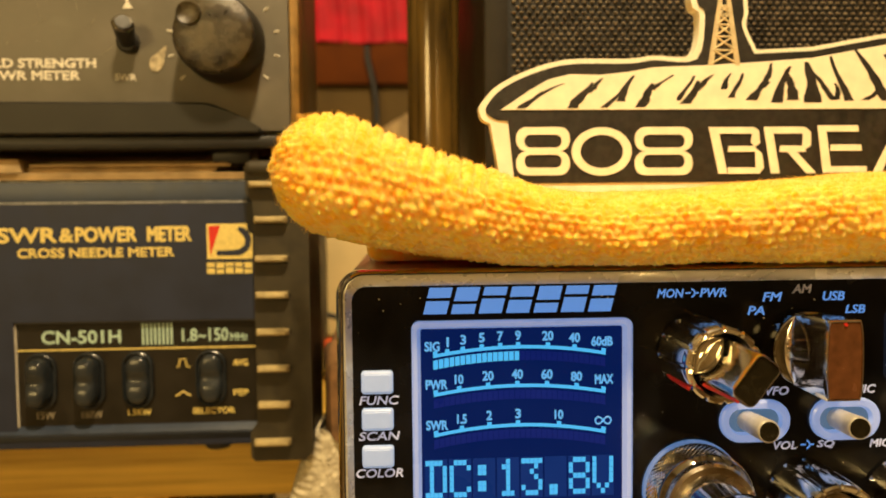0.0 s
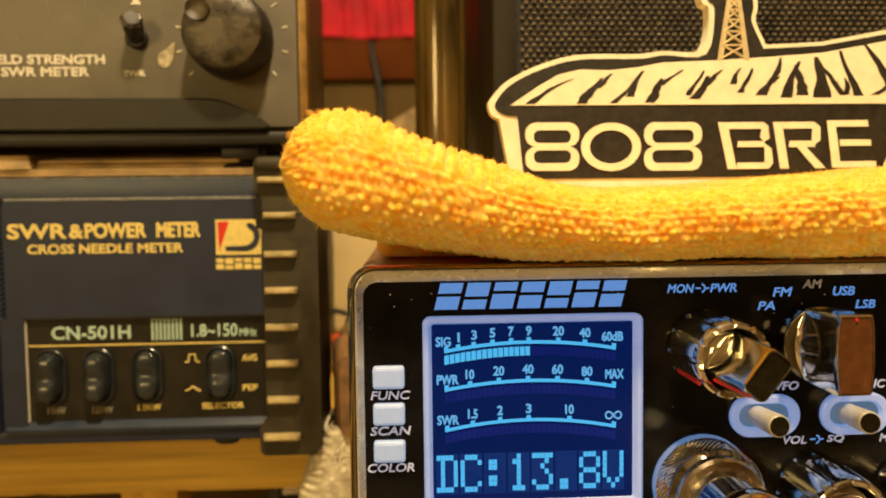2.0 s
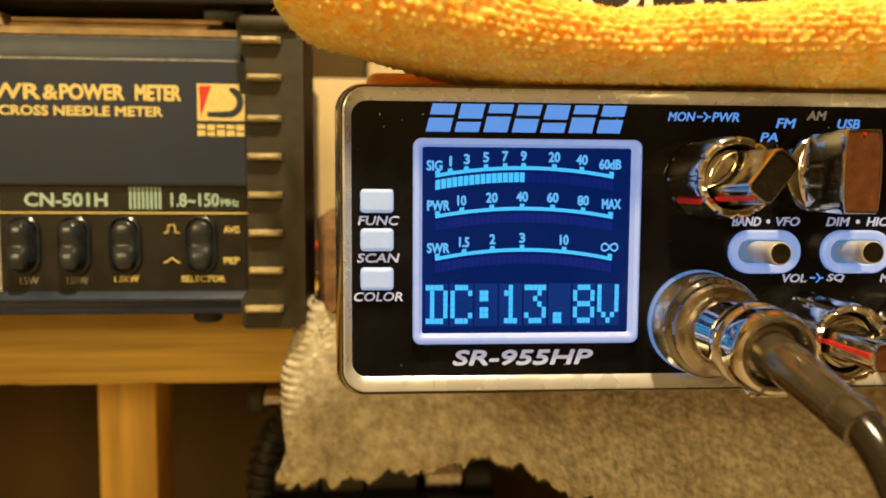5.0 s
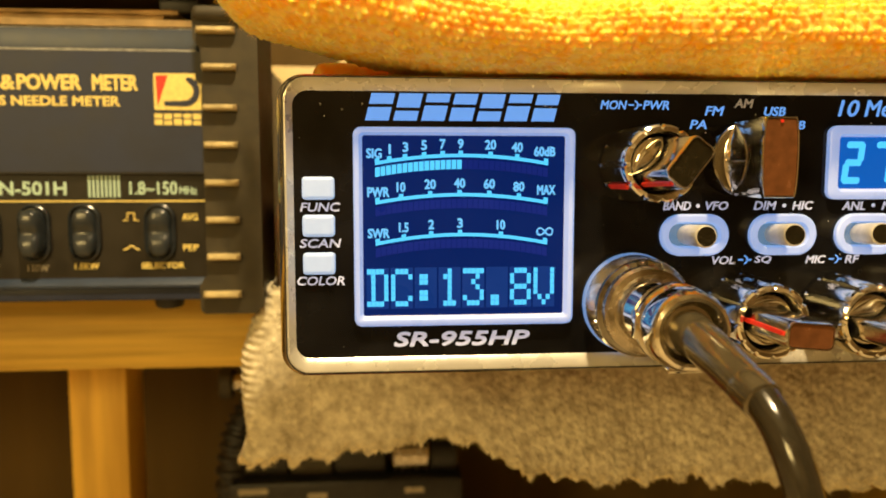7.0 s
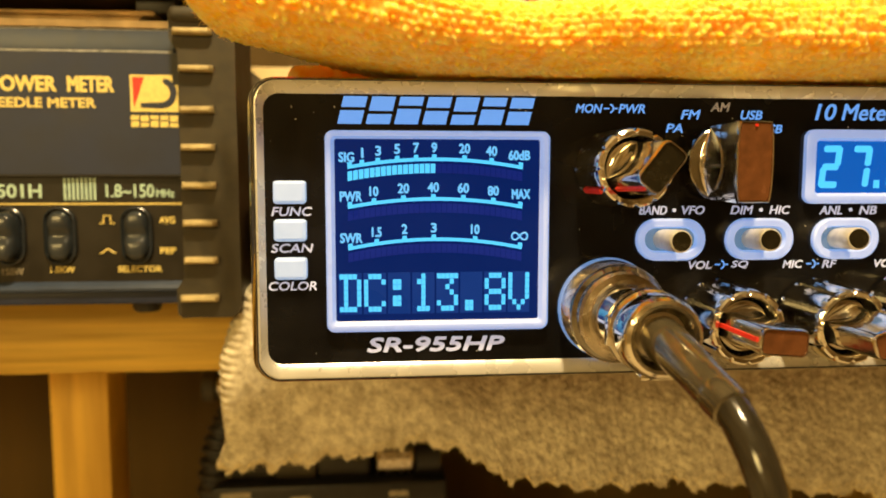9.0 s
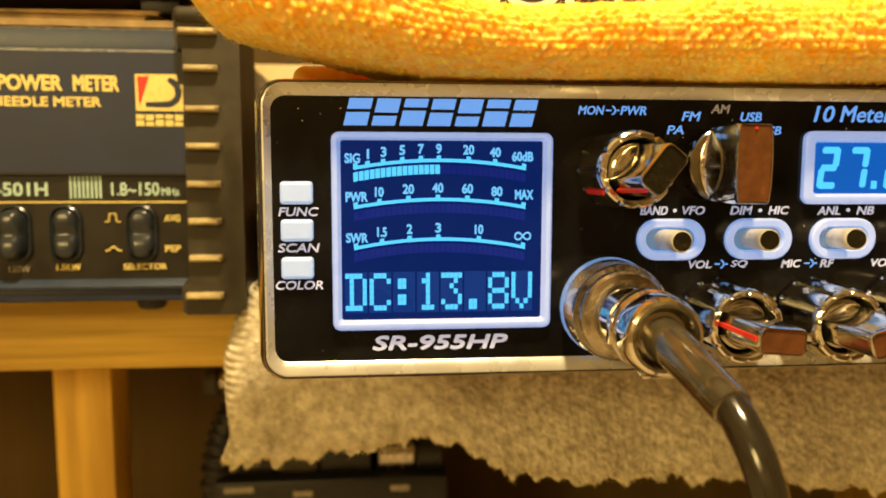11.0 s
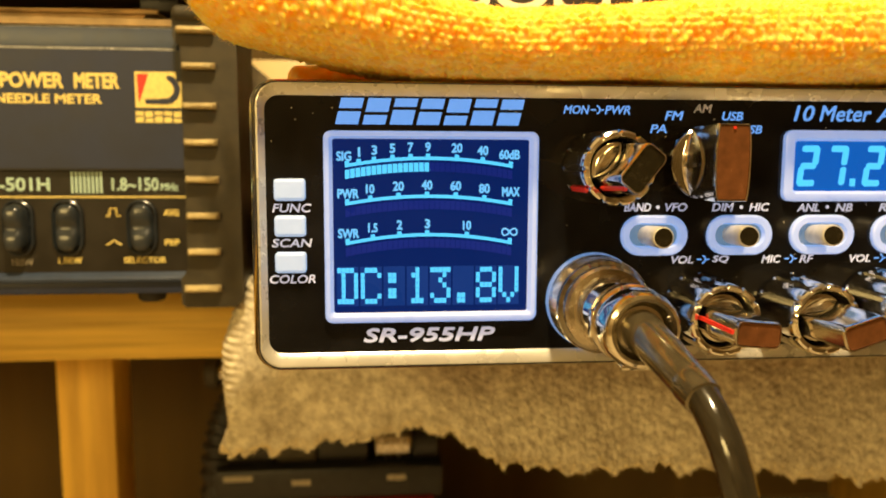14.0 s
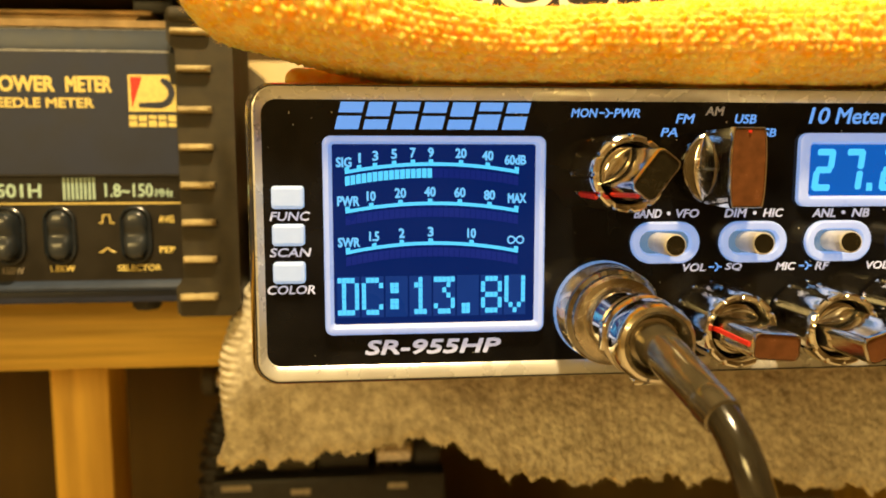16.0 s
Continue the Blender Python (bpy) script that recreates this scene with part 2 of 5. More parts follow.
def box(x0, x1, y0, y1, z0, z1, soft=0.4, seg=2, bm=None):
    b = bmesh.new()
    bmesh.ops.create_cube(b, size=1)
    for v in b.verts:
        v.co = ((x0 + x1) / 2 + v.co.x * (x1 - x0), (y0 + y1) / 2 + v.co.y * (y1 - y0), (z0 + z1) / 2 + v.co.z * (z1 - z0))
    if soft:
        bmesh.ops.bevel(b, geom=b.edges[:], offset=soft, segments=seg, affect="EDGES", profile=0.5)
    if bm is None:
        return b
    me = bpy.data.meshes.new("tmp")
    b.to_mesh(me)
    b.free()
    bm.from_mesh(me)
    bpy.data.meshes.remove(me)
    return bm


def lathe(profile, x, z, n=48, flute=None, cap=True):
    """A turned shape on an axis along y. profile: (radius, y) pairs from back to front; flute(angle, row) scales the radius."""
    rings = []
    for row, (r, y) in enumerate(profile):
        ring = []
        for i in range(n):
            a = 2 * math.pi * i / n
            k = flute(i, row) if flute else 1.0
            ring.append((x + r * k * math.cos(a), y, z + r * k * math.sin(a)))
        rings.append(ring)
    return loft(bmesh.new(), rings, cap, cap)


def tube(path, radius, n=16, cap=True):
    """A round bar along a list of points; radius is one number or one for each point."""
    pts = [Vector(p) for p in path]
    rings, up = [], Vector((0.3, 0.2, 1)).normalized()
    for i, p in enumerate(pts):
        d = (pts[min(i + 1, len(pts) - 1)] - pts[max(i - 1, 0)]).normalized()
        s = d.cross(up).normalized()
        u = s.cross(d)
        r = radius[i] if isinstance(radius, (list, tuple)) else radius
        rings.append([tuple(p + r * (math.cos(2 * math.pi * k / n) * s + math.sin(2 * math.pi * k / n) * u)) for k in range(n)])
    return loft(bmesh.new(), rings, cap, cap)


def smooth_path(pts, steps=8):
    """Catmull-Rom through the points."""
    P = [Vector(p) for p in pts]
    P = [2 * P[0] - P[1]] + P + [2 * P[-1] - P[-2]]
    out = []
    for i in range(1, len(P) - 2):
        for k in range(steps):
            t = k / steps
            a, b, c, d = P[i - 1], P[i], P[i + 1], P[i + 2]
            out.append(0.5 * (2 * b + (c - a) * t + (2 * a - 5 * b + 4 * c - d) * t * t + (3 * b - a - 3 * c + d) * t ** 3))
    return [tuple(p) for p in out] + [tuple(P[-2])]


def smooth_flat(pts, steps=4):
    """A closed outline rounded through its points."""
    n = len(pts)
    out = []
    for i in range(n):
        a, b, c, d = (Vector(pts[(i + k) % n]) for k in (-1, 0, 1, 2))
        for k in range(steps):
            t = k / steps
            out.append(tuple(0.5 * (2 * b + (c - a) * t + (2 * a - 5 * b + 4 * c - d) * t * t + (3 * b - a - 3 * c + d) * t ** 3)))
    return out


def lettering(name, body, x0, x1, z0, z1, y, mat, parent, slant=0.0, heavy=0.0, thick=0.12, label=""):
    """Writing in the built-in font, stretched to the box x0..x1, z0..z1 at depth y; heavy thickens every stroke."""
    bold = min(2.4 * heavy, 0.05) * (z1 - z0)
    cu = bpy.data.curves.new("tmp", "FONT")
    cu.body, cu.size, cu.resolution_u = body, 1.0, 3
    ob = new("tmp", cu)
    me = bpy.data.meshes.new_from_object(ob.evaluated_get(bpy.context.evaluated_depsgraph_get()))
    bpy.data.objects.remove(ob)
    bpy.data.curves.remove(cu)
    bm = bmesh.new()
    bm.from_mesh(me)
    bpy.data.meshes.remove(me)
    for v in bm.verts:
        v.co = (v.co.x + slant * v.co.y, 0, v.co.y)
    xs, zs = [v.co.x for v in bm.verts], [v.co.z for v in bm.verts]
    ax, bx, az, bz = min(xs), max(xs), min(zs), max(zs)
    for v in bm.verts:
        v.co = (x0 + bold + (v.co.x - ax) / (bx - ax) * (x1 - x0 - 2 * bold), y, z0 + bold + (v.co.z - az) / (bz - az) * (z1 - z0 - 2 * bold))
    if bold:
        plain = bpy.data.meshes.new("tmp")
        bm.to_mesh(plain)
        bm.clear()
        for k in range(8):
            a = math.pi * k / 4
            copy = bmesh.new()
            copy.from_mesh(plain)
            for v in copy.verts:
                v.co += Vector((bold * math.cos(a), -0.002 * k, bold * math.sin(a)))
            moved = bpy.data.meshes.new("tmp")
            copy.to_mesh(moved)
            copy.free()
            bm.from_mesh(moved)
            bpy.data.meshes.remove(moved)
        bpy.data.meshes.remove(plain)
    r = bmesh.ops.extrude_face_region(bm, geom=bm.faces[:])
    for v in r["geom"]:
        if isinstance(v, bmesh.types.BMVert):
            v.co.y += thick
    return part(name, bm, mat, parent, label)


def bars(name, rows, y, mat, parent, label=""):
    """Plain flat bars, each (x0, x1, z0, z1)."""
    bm = bmesh.new()
    for x0, x1, z0, z1 in rows:
        box(x0, x1, y, y + 0.15, z0, z1, 0, 1, bm)
    return part(name, bm, mat, parent, label)


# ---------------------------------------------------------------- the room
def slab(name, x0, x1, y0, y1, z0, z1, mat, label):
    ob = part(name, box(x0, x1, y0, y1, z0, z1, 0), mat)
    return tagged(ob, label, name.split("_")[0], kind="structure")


slab("floor", -1060, 1160, -1360, 460, -960, -900, CARPET, "brown carpeted floor below the bench")
slab("ceiling", -1060, 1160, -1360, 460, 1050, 1100, CEILING, "plain off-white painted ceiling of the room")
# Unseen slab below, added to bounce lamp light up onto the cloth.
slab("desk_top", -1060, 1160, -640, 380, -245, -215, DESK, "plain tan desk slab, unseen, added to bounce light")
slab("wall_north", -1060, 1160, 380, 460, -900, 1050, PANELLING, "dark brown panelled wall behind the equipment")
# Unseen walls, set close so they bounce light and show in chrome.
slab("wall_south", -1060, 1160, -1400, -1360, -900, 1050, WALL, "patchy brown wall behind the viewer, added for reflections")
slab("wall_east", 1160, 1200, -1360, 460, -900, 1050, WALL, "patchy brown side wall, added to close the room")
slab("wall_west", -1100, -1060, -1360, 460, -900, 1050, WALL, "patchy brown side wall, added to close the room")


# ---------------------------------------------------------------- wooden bench frame
def bench():
    t = thing("wooden_rack", (-80, 130, -215), "open rack of pale pine boards carrying the equipment", "rack")
    rng = random.Random(4)
    bm = box(-520, -8, 112, 379.5, -26, 0.6, 0.8, 2)
    # a chipped lower front edge
    bmesh.ops.subdivide_edges(bm, edges=[e for e in bm.edges if abs(e.verts[0].co.x - e.verts[1].co.x) > 400], cuts=90)
    for v in bm.verts:
        if v.co.y < 114 and v.co.z < -24:
            v.co.z += rng.choice((0, 0, 0, 0.2, 0.5, 1.0)) * rng.random()
    part("shelf_board", bm, WOOD, t, "pine shelf board with a chipped edge", 40)
    part("post", box(-109.2, -85.8, 168, 191, -215, -26.2, 0.8), WOOD_UP, t, "upright square pine post", 40)
    part("post", box(-520, -498, 114, 136, -215, -26.2, 0.8), WOOD_UP, t, "", 40)
    part("back_board", box(-6, 420, 79, 379.5, -11, -2.4, 0.8), BLACK, t, "dark board under the radio", 40)
    part("bracket", box(380, 420, 60, 379.5, -215, -11.2, 0.8), WOOD_UP, t, "upright pine side panel", 40)
    part("bracket", box(-8, 6, 300, 379.5, -215, -11.2, 0.8), BLACK, t, "dark upright back panel", 40)


bench()


# ---------------------------------------------------------------- the radio
def arc(x, mid, end):
    return end + (mid - end) * (1 - ((x - 36.4) / 17.3) ** 2)


def arc_strip(bm, x0, x1, mid, end, lo, hi, y, n):
    xs = [x0 + (x1 - x0) * i / n for i in range(n + 1)]
    top = [bm.verts.new((x, y, arc(x, mid, end) + hi)) for x in xs]
    bot = [bm.verts.new((x, y, arc(x, mid, end) + lo)) for x in xs]
    for i in range(n):
        bm.faces.new((bot[i], bot[i + 1], top[i + 1], top[i]))


DOTS = {
    "D": "11110 01001 01001 01001 01001 01001 11110", "C": "01110 10001 10000 10000 10000 10001 01110",
    ":": "00000 01100 01100 00000 01100 01100 00000", "1": "00100 01100 00100 00100 00100 00100 01110",
    "3": "11111 00010 00100 00010 00001 10001 01110", ".": "00000 00000 00000 00000 00000 01100 01100",
    "8": "01110 10001 10001 01110 10001 10001 01110", "V": "10001 10001 10001 10001 10001 01010 00100",
}


def screen(radio):
    f = part("meter_frame", loft(bmesh.new(), [at_y(rrect(14.8, 59.1, 10.2, 49.8, 1.6), 0.3), at_y(rrect(14.8, 59.1, 10.2, 49.8, 1.6), -1.2), at_y(rrect(15.2, 58.7, 10.6, 49.4, 1.4), -1.6),
             at_y(rrect(15.9, 57.9, 11.5, 48.7, 0.9), -1.5), at_y(rrect(16.6, 57.2, 12.2, 48.2, 0.5), -0.3)], False, False), LIT_FRAME, radio, "glowing white frame of the meter screen", 50)
    s = part("meter_screen", prism(rrect(16.3, 57.5, 11.9, 48.5, 0.4), -0.25, 0.3), LCD_BACK, radio, "lit deep blue meter screen")
    y = -0.32
    scales = (("scale_line", 44.2, 42.6, (19.5, 21.9, 25.0, 28.8, 32.5, 36.1, 42.1, 47.5, 53.4)), ("scale_line", 36.4, 34.8, (19.5, 24.2, 30.0, 35.9, 41.9, 47.9, 53.4)), ("scale_line", 28.4, 26.6, (19.5, 24.7, 30.2, 36.0, 44.3, 53.4)))
    ghost = bmesh.new()
    for name, mid, end, ticks in scales:
        bm = bmesh.new()
        arc_strip(bm, 19.1, 53.8, mid, end, -0.25, 0.45, y, 40)
        for x in ticks:
            arc_strip(bm, x - 0.45, x + 0.45, mid, end, 0.40, 1.05, y - 0.01, 1)
        part(name, bm, LCD_ON, s, "lit pale cyan scale")
        for i in range(32):
            x = 19.1 + 1.085 * i
            if mid == 44.2 and i < 16:
                bm = bmesh.new()
                arc_strip(bm, x, x + 0.93, mid, end, -2.6, -0.75, y, 1)
                part("bar_segment", bm, LCD_ON, s, "lit pale cyan bar segment")
            else:
                arc_strip(ghost, x, x + 1.0, mid, end, -2.6, -0.75, y, 1)
    tagged(part("unlit_segment", ghost, LCD_GHOST, s), kind="stuff")
    pitch, dw, dh = 4.83, 0.86, 1.09
    dot_mesh = bpy.data.meshes.new("character_dot")
    dot_mesh.from_pydata([(0, 0, 0), (MM * (dw - 0.05), 0, 0), (MM * (dw - 0.05), 0, MM * (dh - 0.05)), (0, 0, MM * (dh - 0.05))], [], [(0, 1, 2, 3)])
    dot_mesh.materials.append(LCD_ON)
    for k, ch in enumerate("DC:13.8V"):
        x0 = 17.2 + pitch * k
        cell = part("character_cell", box(x0, x0 + 4.45, -0.29, -0.27, 13.6, 21.9, 0), LCD_CELL, s)
        for r, row in enumerate(DOTS[ch].split()):
            for c, bit in enumerate(row):
                if bit == "1":
                    px, pz = x0 + 0.1 + c * dw, 21.7 - (r + 1) * dh
                    dot = new("character_dot", dot_mesh)
                    dot.parent = s
                    dot.matrix_parent_inverse = s.matrix_world.inverted()
                    dot.location = (MM * px, MM * y, MM * pz)
    for body, x, mid, end, w, lift in (
            ("SIG", 18.9, 44.2, 42.6, 3.1, 1.1), ("1", 22.0, 44.2, 42.6, 0.5, 1.4), ("3", 25.1, 44.2, 42.6, 1.2, 1.4), ("5", 28.8, 44.2, 42.6, 1.2, 1.4), ("7", 32.5, 44.2, 42.6, 1.2, 1.4), ("9", 36.1, 44.2, 42.6, 1.2, 1.4),
            ("20", 42.1, 44.2, 42.6, 2.3, 1.4), ("40", 47.5, 44.2, 42.6, 2.3, 1.4), ("60dB", 53.1, 44.2, 42.6, 4.4, 1.4), ("PWR", 19.7, 36.4, 34.8, 4.4, 1.1), ("10", 24.2, 36.4, 34.8, 1.8, 1.4), ("20", 30.0, 36.4, 34.8, 2.3, 1.4),
            ("40", 35.9, 36.4, 34.8, 2.3, 1.4), ("60", 41.9, 36.4, 34.8, 2.3, 1.4), ("80", 47.9, 36.4, 34.8, 2.3, 1.4), ("MAX", 53.5, 36.4, 34.8, 3.8, 1.6), ("SWR", 19.7, 28.4, 26.6, 4.4, 1.1), ("1.5", 24.7, 28.4, 26.6, 2.0, 1.4),
            ("2", 30.2, 28.4, 26.6, 1.2, 1.4), ("3", 36.0, 28.4, 26.6, 1.2, 1.4), ("10", 44.3, 28.4, 26.6, 1.8, 1.4)):
        z = arc(x, mid, end) + lift
        lettering("scale_lettering", body, x - w / 2, x + w / 2, z, z + 2.0, y, LCD_TEXT, s, 0, 0.02, 0.02)
    bm = tube([(53.3 + 1.6 * math.cos(a) / (1 + math.sin(a) ** 2), -0.35, 29.0 + 2.0 * math.sin(a) * math.cos(a) / (1 + math.sin(a) ** 2)) for a in [2 * math.pi * i / 40 for i in range(41)]], 0.18, 6)
    part("infinity_sign", bm, LCD_TEXT, s)


def button(radio, z0, z1, word, x0, x1, tz0, tz1):
    b = part("button", prism(rrect(4.8, 11.1, z0, z1, 0.7), -1.6, 0.2, 0.5), LIT_BUTTON, radio, "glowing white rounded push button", 40)
    part("button_top", prism(rrect(5.4, 10.5, z0 + 0.55, z1 - 0.55, 0.4), -1.75, -1.5, 0.1), LIT_BUTTON, b)
    lettering("button_lettering", word, x0, x1, tz0, tz1, -0.15, WHITE_INK, radio, 0.18, 0.012)


def scoops(parent, place, half, run, rise, base, length):
    """Polished hollows that sweep from a knob's disc up to both sides of its bar (bar along z before placing)."""
    for side in (-1, 1):
        bm = bmesh.new()
        rows = []
        for u in [-1 + i / 8 for i in range(17)]:
            k = 1 - u * u
            rows.append([bm.verts.new((side * (half + run * k * (1 - v)), base - rise * k * v ** 2.2 - 0.02, length * u)) for v in (0, 0.2, 0.4, 0.6, 0.8, 1.0)])
        for a, b in zip(rows, rows[1:]):
            for i in range(5):
                bm.faces.new((a[i], a[i + 1], b[i + 1], b[i]))
        bmesh.ops.transform(bm, matrix=place, verts=bm.verts)
        part("hollow", bm, CHROME, parent, "polished hollow beside the bar", 60)


def stacked_knob(radio, x, z, turn, face, red, ring_mark=None):
    """Two knobs on one shaft: a fluted ring and, inside it, a bar handle."""
    def flutes(i, row):
        if 1 < row < 5:
            return 0.945 if i % 10 in (0, 1) else 1.0
        return 0.94 if (i % 10) in (0, 1) and row in (5, 6, 7) else 1.0

    k = part("knob", lathe([(7.2, -0.3), (7.7, -0.6), (7.75, -1.0), (7.7, -2.5), (7.45, -12.6), (7.4, -13.4), (7.2, -14.2), (6.8, -14.5), (6.1, -14.4), (5.8, -13.9), (5.6, -9.0)], x, z, 120, flutes), CHROME, radio, "chrome fluted outer knob ring", 35)
    part("knob_well", lathe([(5.75, -9.0), (5.75, -9.3), (5.3, -9.6), (0.01, -9.6)], x, z, 40), BLACK_GLOSS, k, "dark gap between the rings", 35)
    part("inner_disc", lathe([(5.2, -9.0), (5.2, -11.6), (4.9, -12.1), (0.01, -12.7)], x, z, 48), CHROME, k, "", 35)
    m = Matrix.Translation((x, 0, z)) @ Matrix.Rotation(-radians(turn), 4, "Y")

    def section(w, h, r, y):
        return at_y(rrect(-w / 2, w / 2, -h / 2, h / 2, r, 4), y)

    bm = loft(bmesh.new(), [section(10.2, 5.0, 1.2, -11.0), section(9.6, 4.9, 1.2, -14.0), section(8.9, 5.1, 1.3, -26.2), section(8.7, 4.95, 1.2, -26.9), section(8.45, 4.7, 1.1, -27.2), section(8.15, 4.4, 1.0, -27.2), section(8.0, 4.25, 0.9, -26.7)], True, True)
    bmesh.ops.transform(bm, matrix=m, verts=bm.verts)
    h = part("bar_handle", bm, CHROME, k, "chrome bar handle", 35)
    bm = prism(rrect(-3.98, 3.98, -2.1, 2.1, 0.85, 4), -26.95, -26.6)
    bmesh.ops.transform(bm, matrix=m, verts=bm.verts)
    part("inset", bm, face, h, "glossy end inset in the dull tone of a reflection")
    scoops(k, m @ Matrix.Rotation(radians(90), 4, "Y"), 2.4, 2.3, 3.0, -12.3, 4.0)
    if red:
        bm = box(-4.75, -4.4, -26.0, -12.8, -0.4, 0.4, 0)
        for v in bm.verts:
            v.co.x -= 0.035 * (v.co.y + 26.0)
        bmesh.ops.transform(bm, matrix=m, verts=bm.verts)
        part("pointer_line", bm, RED_INK, h, "red painted pointer line")
    if ring_mark is not None:
        bm = box(7.30, 7.72, -12.8, -2.5, -0.5, 0.5, 0)
        bmesh.ops.transform(bm, matrix=Matrix.Translation((x, 0, z)) @ Matrix.Rotation(-radians(ring_mark), 4, "Y"), verts=bm.verts)
        part("pointer_line", bm, RED_INK, k, "red painted pointer line")
    return k


def mode_knob(radio, x, z):
    k = part("mode_knob", lathe([(7.3, -0.3), (7.5, -0.8), (7.5, -5.3), (7.4, -5.8), (7.15, -6.0), (0.01, -6.05)], x, z, 64), DARKENED_CHROME, radio, "chrome rotary selector with a broad bar handle", 22)

    def barrel(w, h, y):
        pts = []
        for i in range(9):
            t = -1 + i / 4
            pts.append((w / 2 * (1 - 0.17 * t * t), h / 2 * math.sin(t * math.pi / 2.25) / math.sin(math.pi / 2.25)))
        return at_y(pts + [(-a, -b) for a, b in pts], y)

    h = part("bar_handle", loft(bmesh.new(), [barrel(7.2, 14.4, -5.5), barrel(7.1, 14.4, -9), barrel(7.3, 14.9, -16.6), barrel(7.15, 14.8, -17.3), barrel(6.9, 14.6, -17.7), barrel(6.5, 14.2, -17.65), barrel(6.35, 14.0, -17.3)], True, True), CHROME, k, "", 40)
    for v in h.data.vertices:
        v.co.x += x * MM
        v.co.z += z * MM
    bm = loft(bmesh.new(), [barrel(6.3, 13.95, -17.5), barrel(6.3, 13.95, -17.2)])
    for v in bm.verts:
        v.co.x += x
        v.co.z += z
    part("inset", bm, KNOB_FACE, h, "glossy end inset in the reddish brown of a reflection")
    scoops(k, Matrix.Translation((x, 0, z)), 3.3, 2.0, 7.5, -6.05, 6.6)
    part("pointer_dot", prism(rrect(x - 0.28, x + 0.28, z + 6.35, z + 6.9, 0.2, 3), -17.78, -17.2), RED_INK, h, "red pointer mark")


def toggle(radio, cx, cz, aim):
    """A lever in a glowing oval frame; aim: where the tip stands off its slot."""
    f = part("switch_frame", loft(bmesh.new(), [at_y(rrect(cx - 7.25, cx + 7.25, cz - 4.3, cz + 4.3, 4.2, 10), 0.2), at_y(rrect(cx - 7.25, cx + 7.25, cz - 4.3, cz + 4.3, 4.2, 10), -0.9), at_y(rrect(cx - 6.85, cx + 6.85, cz - 3.9, cz + 3.9, 3.8, 10), -1.2),
             at_y(rrect(cx - 5.6, cx + 5.6, cz - 2.7, cz + 2.7, 2.6, 10), -1.1), at_y(rrect(cx - 5.2, cx + 5.2, cz - 2.3, cz + 2.3, 2.2, 10), -0.05)], False, False), LIT_FRAME, radio, "glowing white oval switch frame", 40)
    part("slot", prism(rrect(cx - 5.2, cx + 5.2, cz - 2.3, cz + 2.3, 2.2, 10), -0.12, 0.1), SLOT, f, "softly lit slot")
    tip = Vector(aim)
    base = Vector((cx - 1.5, 0.6, cz))
    d = (tip - base).normalized()
    pts = [base, base + d * 1.0, tip - d * 0.7, tip - d * 0.2, tip]
    lever = part("lever", tube([tuple(p) for p in pts], [1.9, 2.1, 2.25, 2.22, 2.05], 24), LEVER, f, "round satin metal lever", 40)
    part("lever_tip", tube([tuple(tip - d * 0.1), tuple(tip + d * 0.06)], [1.98, 1.9], 24), KNOB_FACE_DARK, lever, "dark flat lever end", 40)


def arrow(radio, x, z):
    bm = bmesh.new()
    box(x - 1.3, x - 0.2, -0.15, -0.02, z - 0.16, z + 0.16, 0, 1, bm)
    box(x + 0.9, x + 1.5, -0.15, -0.02, z - 0.16, z + 0.16, 0, 1, bm)
    for i in range(7):
        a, b = radians(-80 + 160 * i / 7), radians(-80 + 160 * (i + 1) / 7)
        q = [bm.verts.new((x - 0.2 + r * math.cos(t), -0.15, z + r * math.sin(t))) for r, t in ((0.65, a), (1.0, a), (1.0, b), (0.65, b))]
        bm.faces.new(q)
    part("arrow_mark", bm, BLUE_INK, radio)


def word_blocks(name, x0, x1, z0, z1, y, n, slant, mat, parent, label):
    """A maker's name drawn as a row of plain slanted blocks, each with a slit."""
    w = (x1 - x0 - slant * (z1 - z0)) / n
    h = z1 - z0
    for i in range(n):
        bm = bmesh.new()
        a, b = x0 + w * i, x0 + w * (i + 0.84)
        slit = (0.55, 0.42, 0.62)[i % 3]
        bits = [(a, b, 0, slit - 0.06), (a, b, slit + 0.06, 1)]
        for p, q, lo, hi in bits:
            bm.faces.new([bm.verts.new((px + slant * pz * h, y, z0 + pz * h)) for px, pz in ((p, lo), (q, lo), (q, hi), (p, hi))])
        part(name, bm, mat, parent, label)


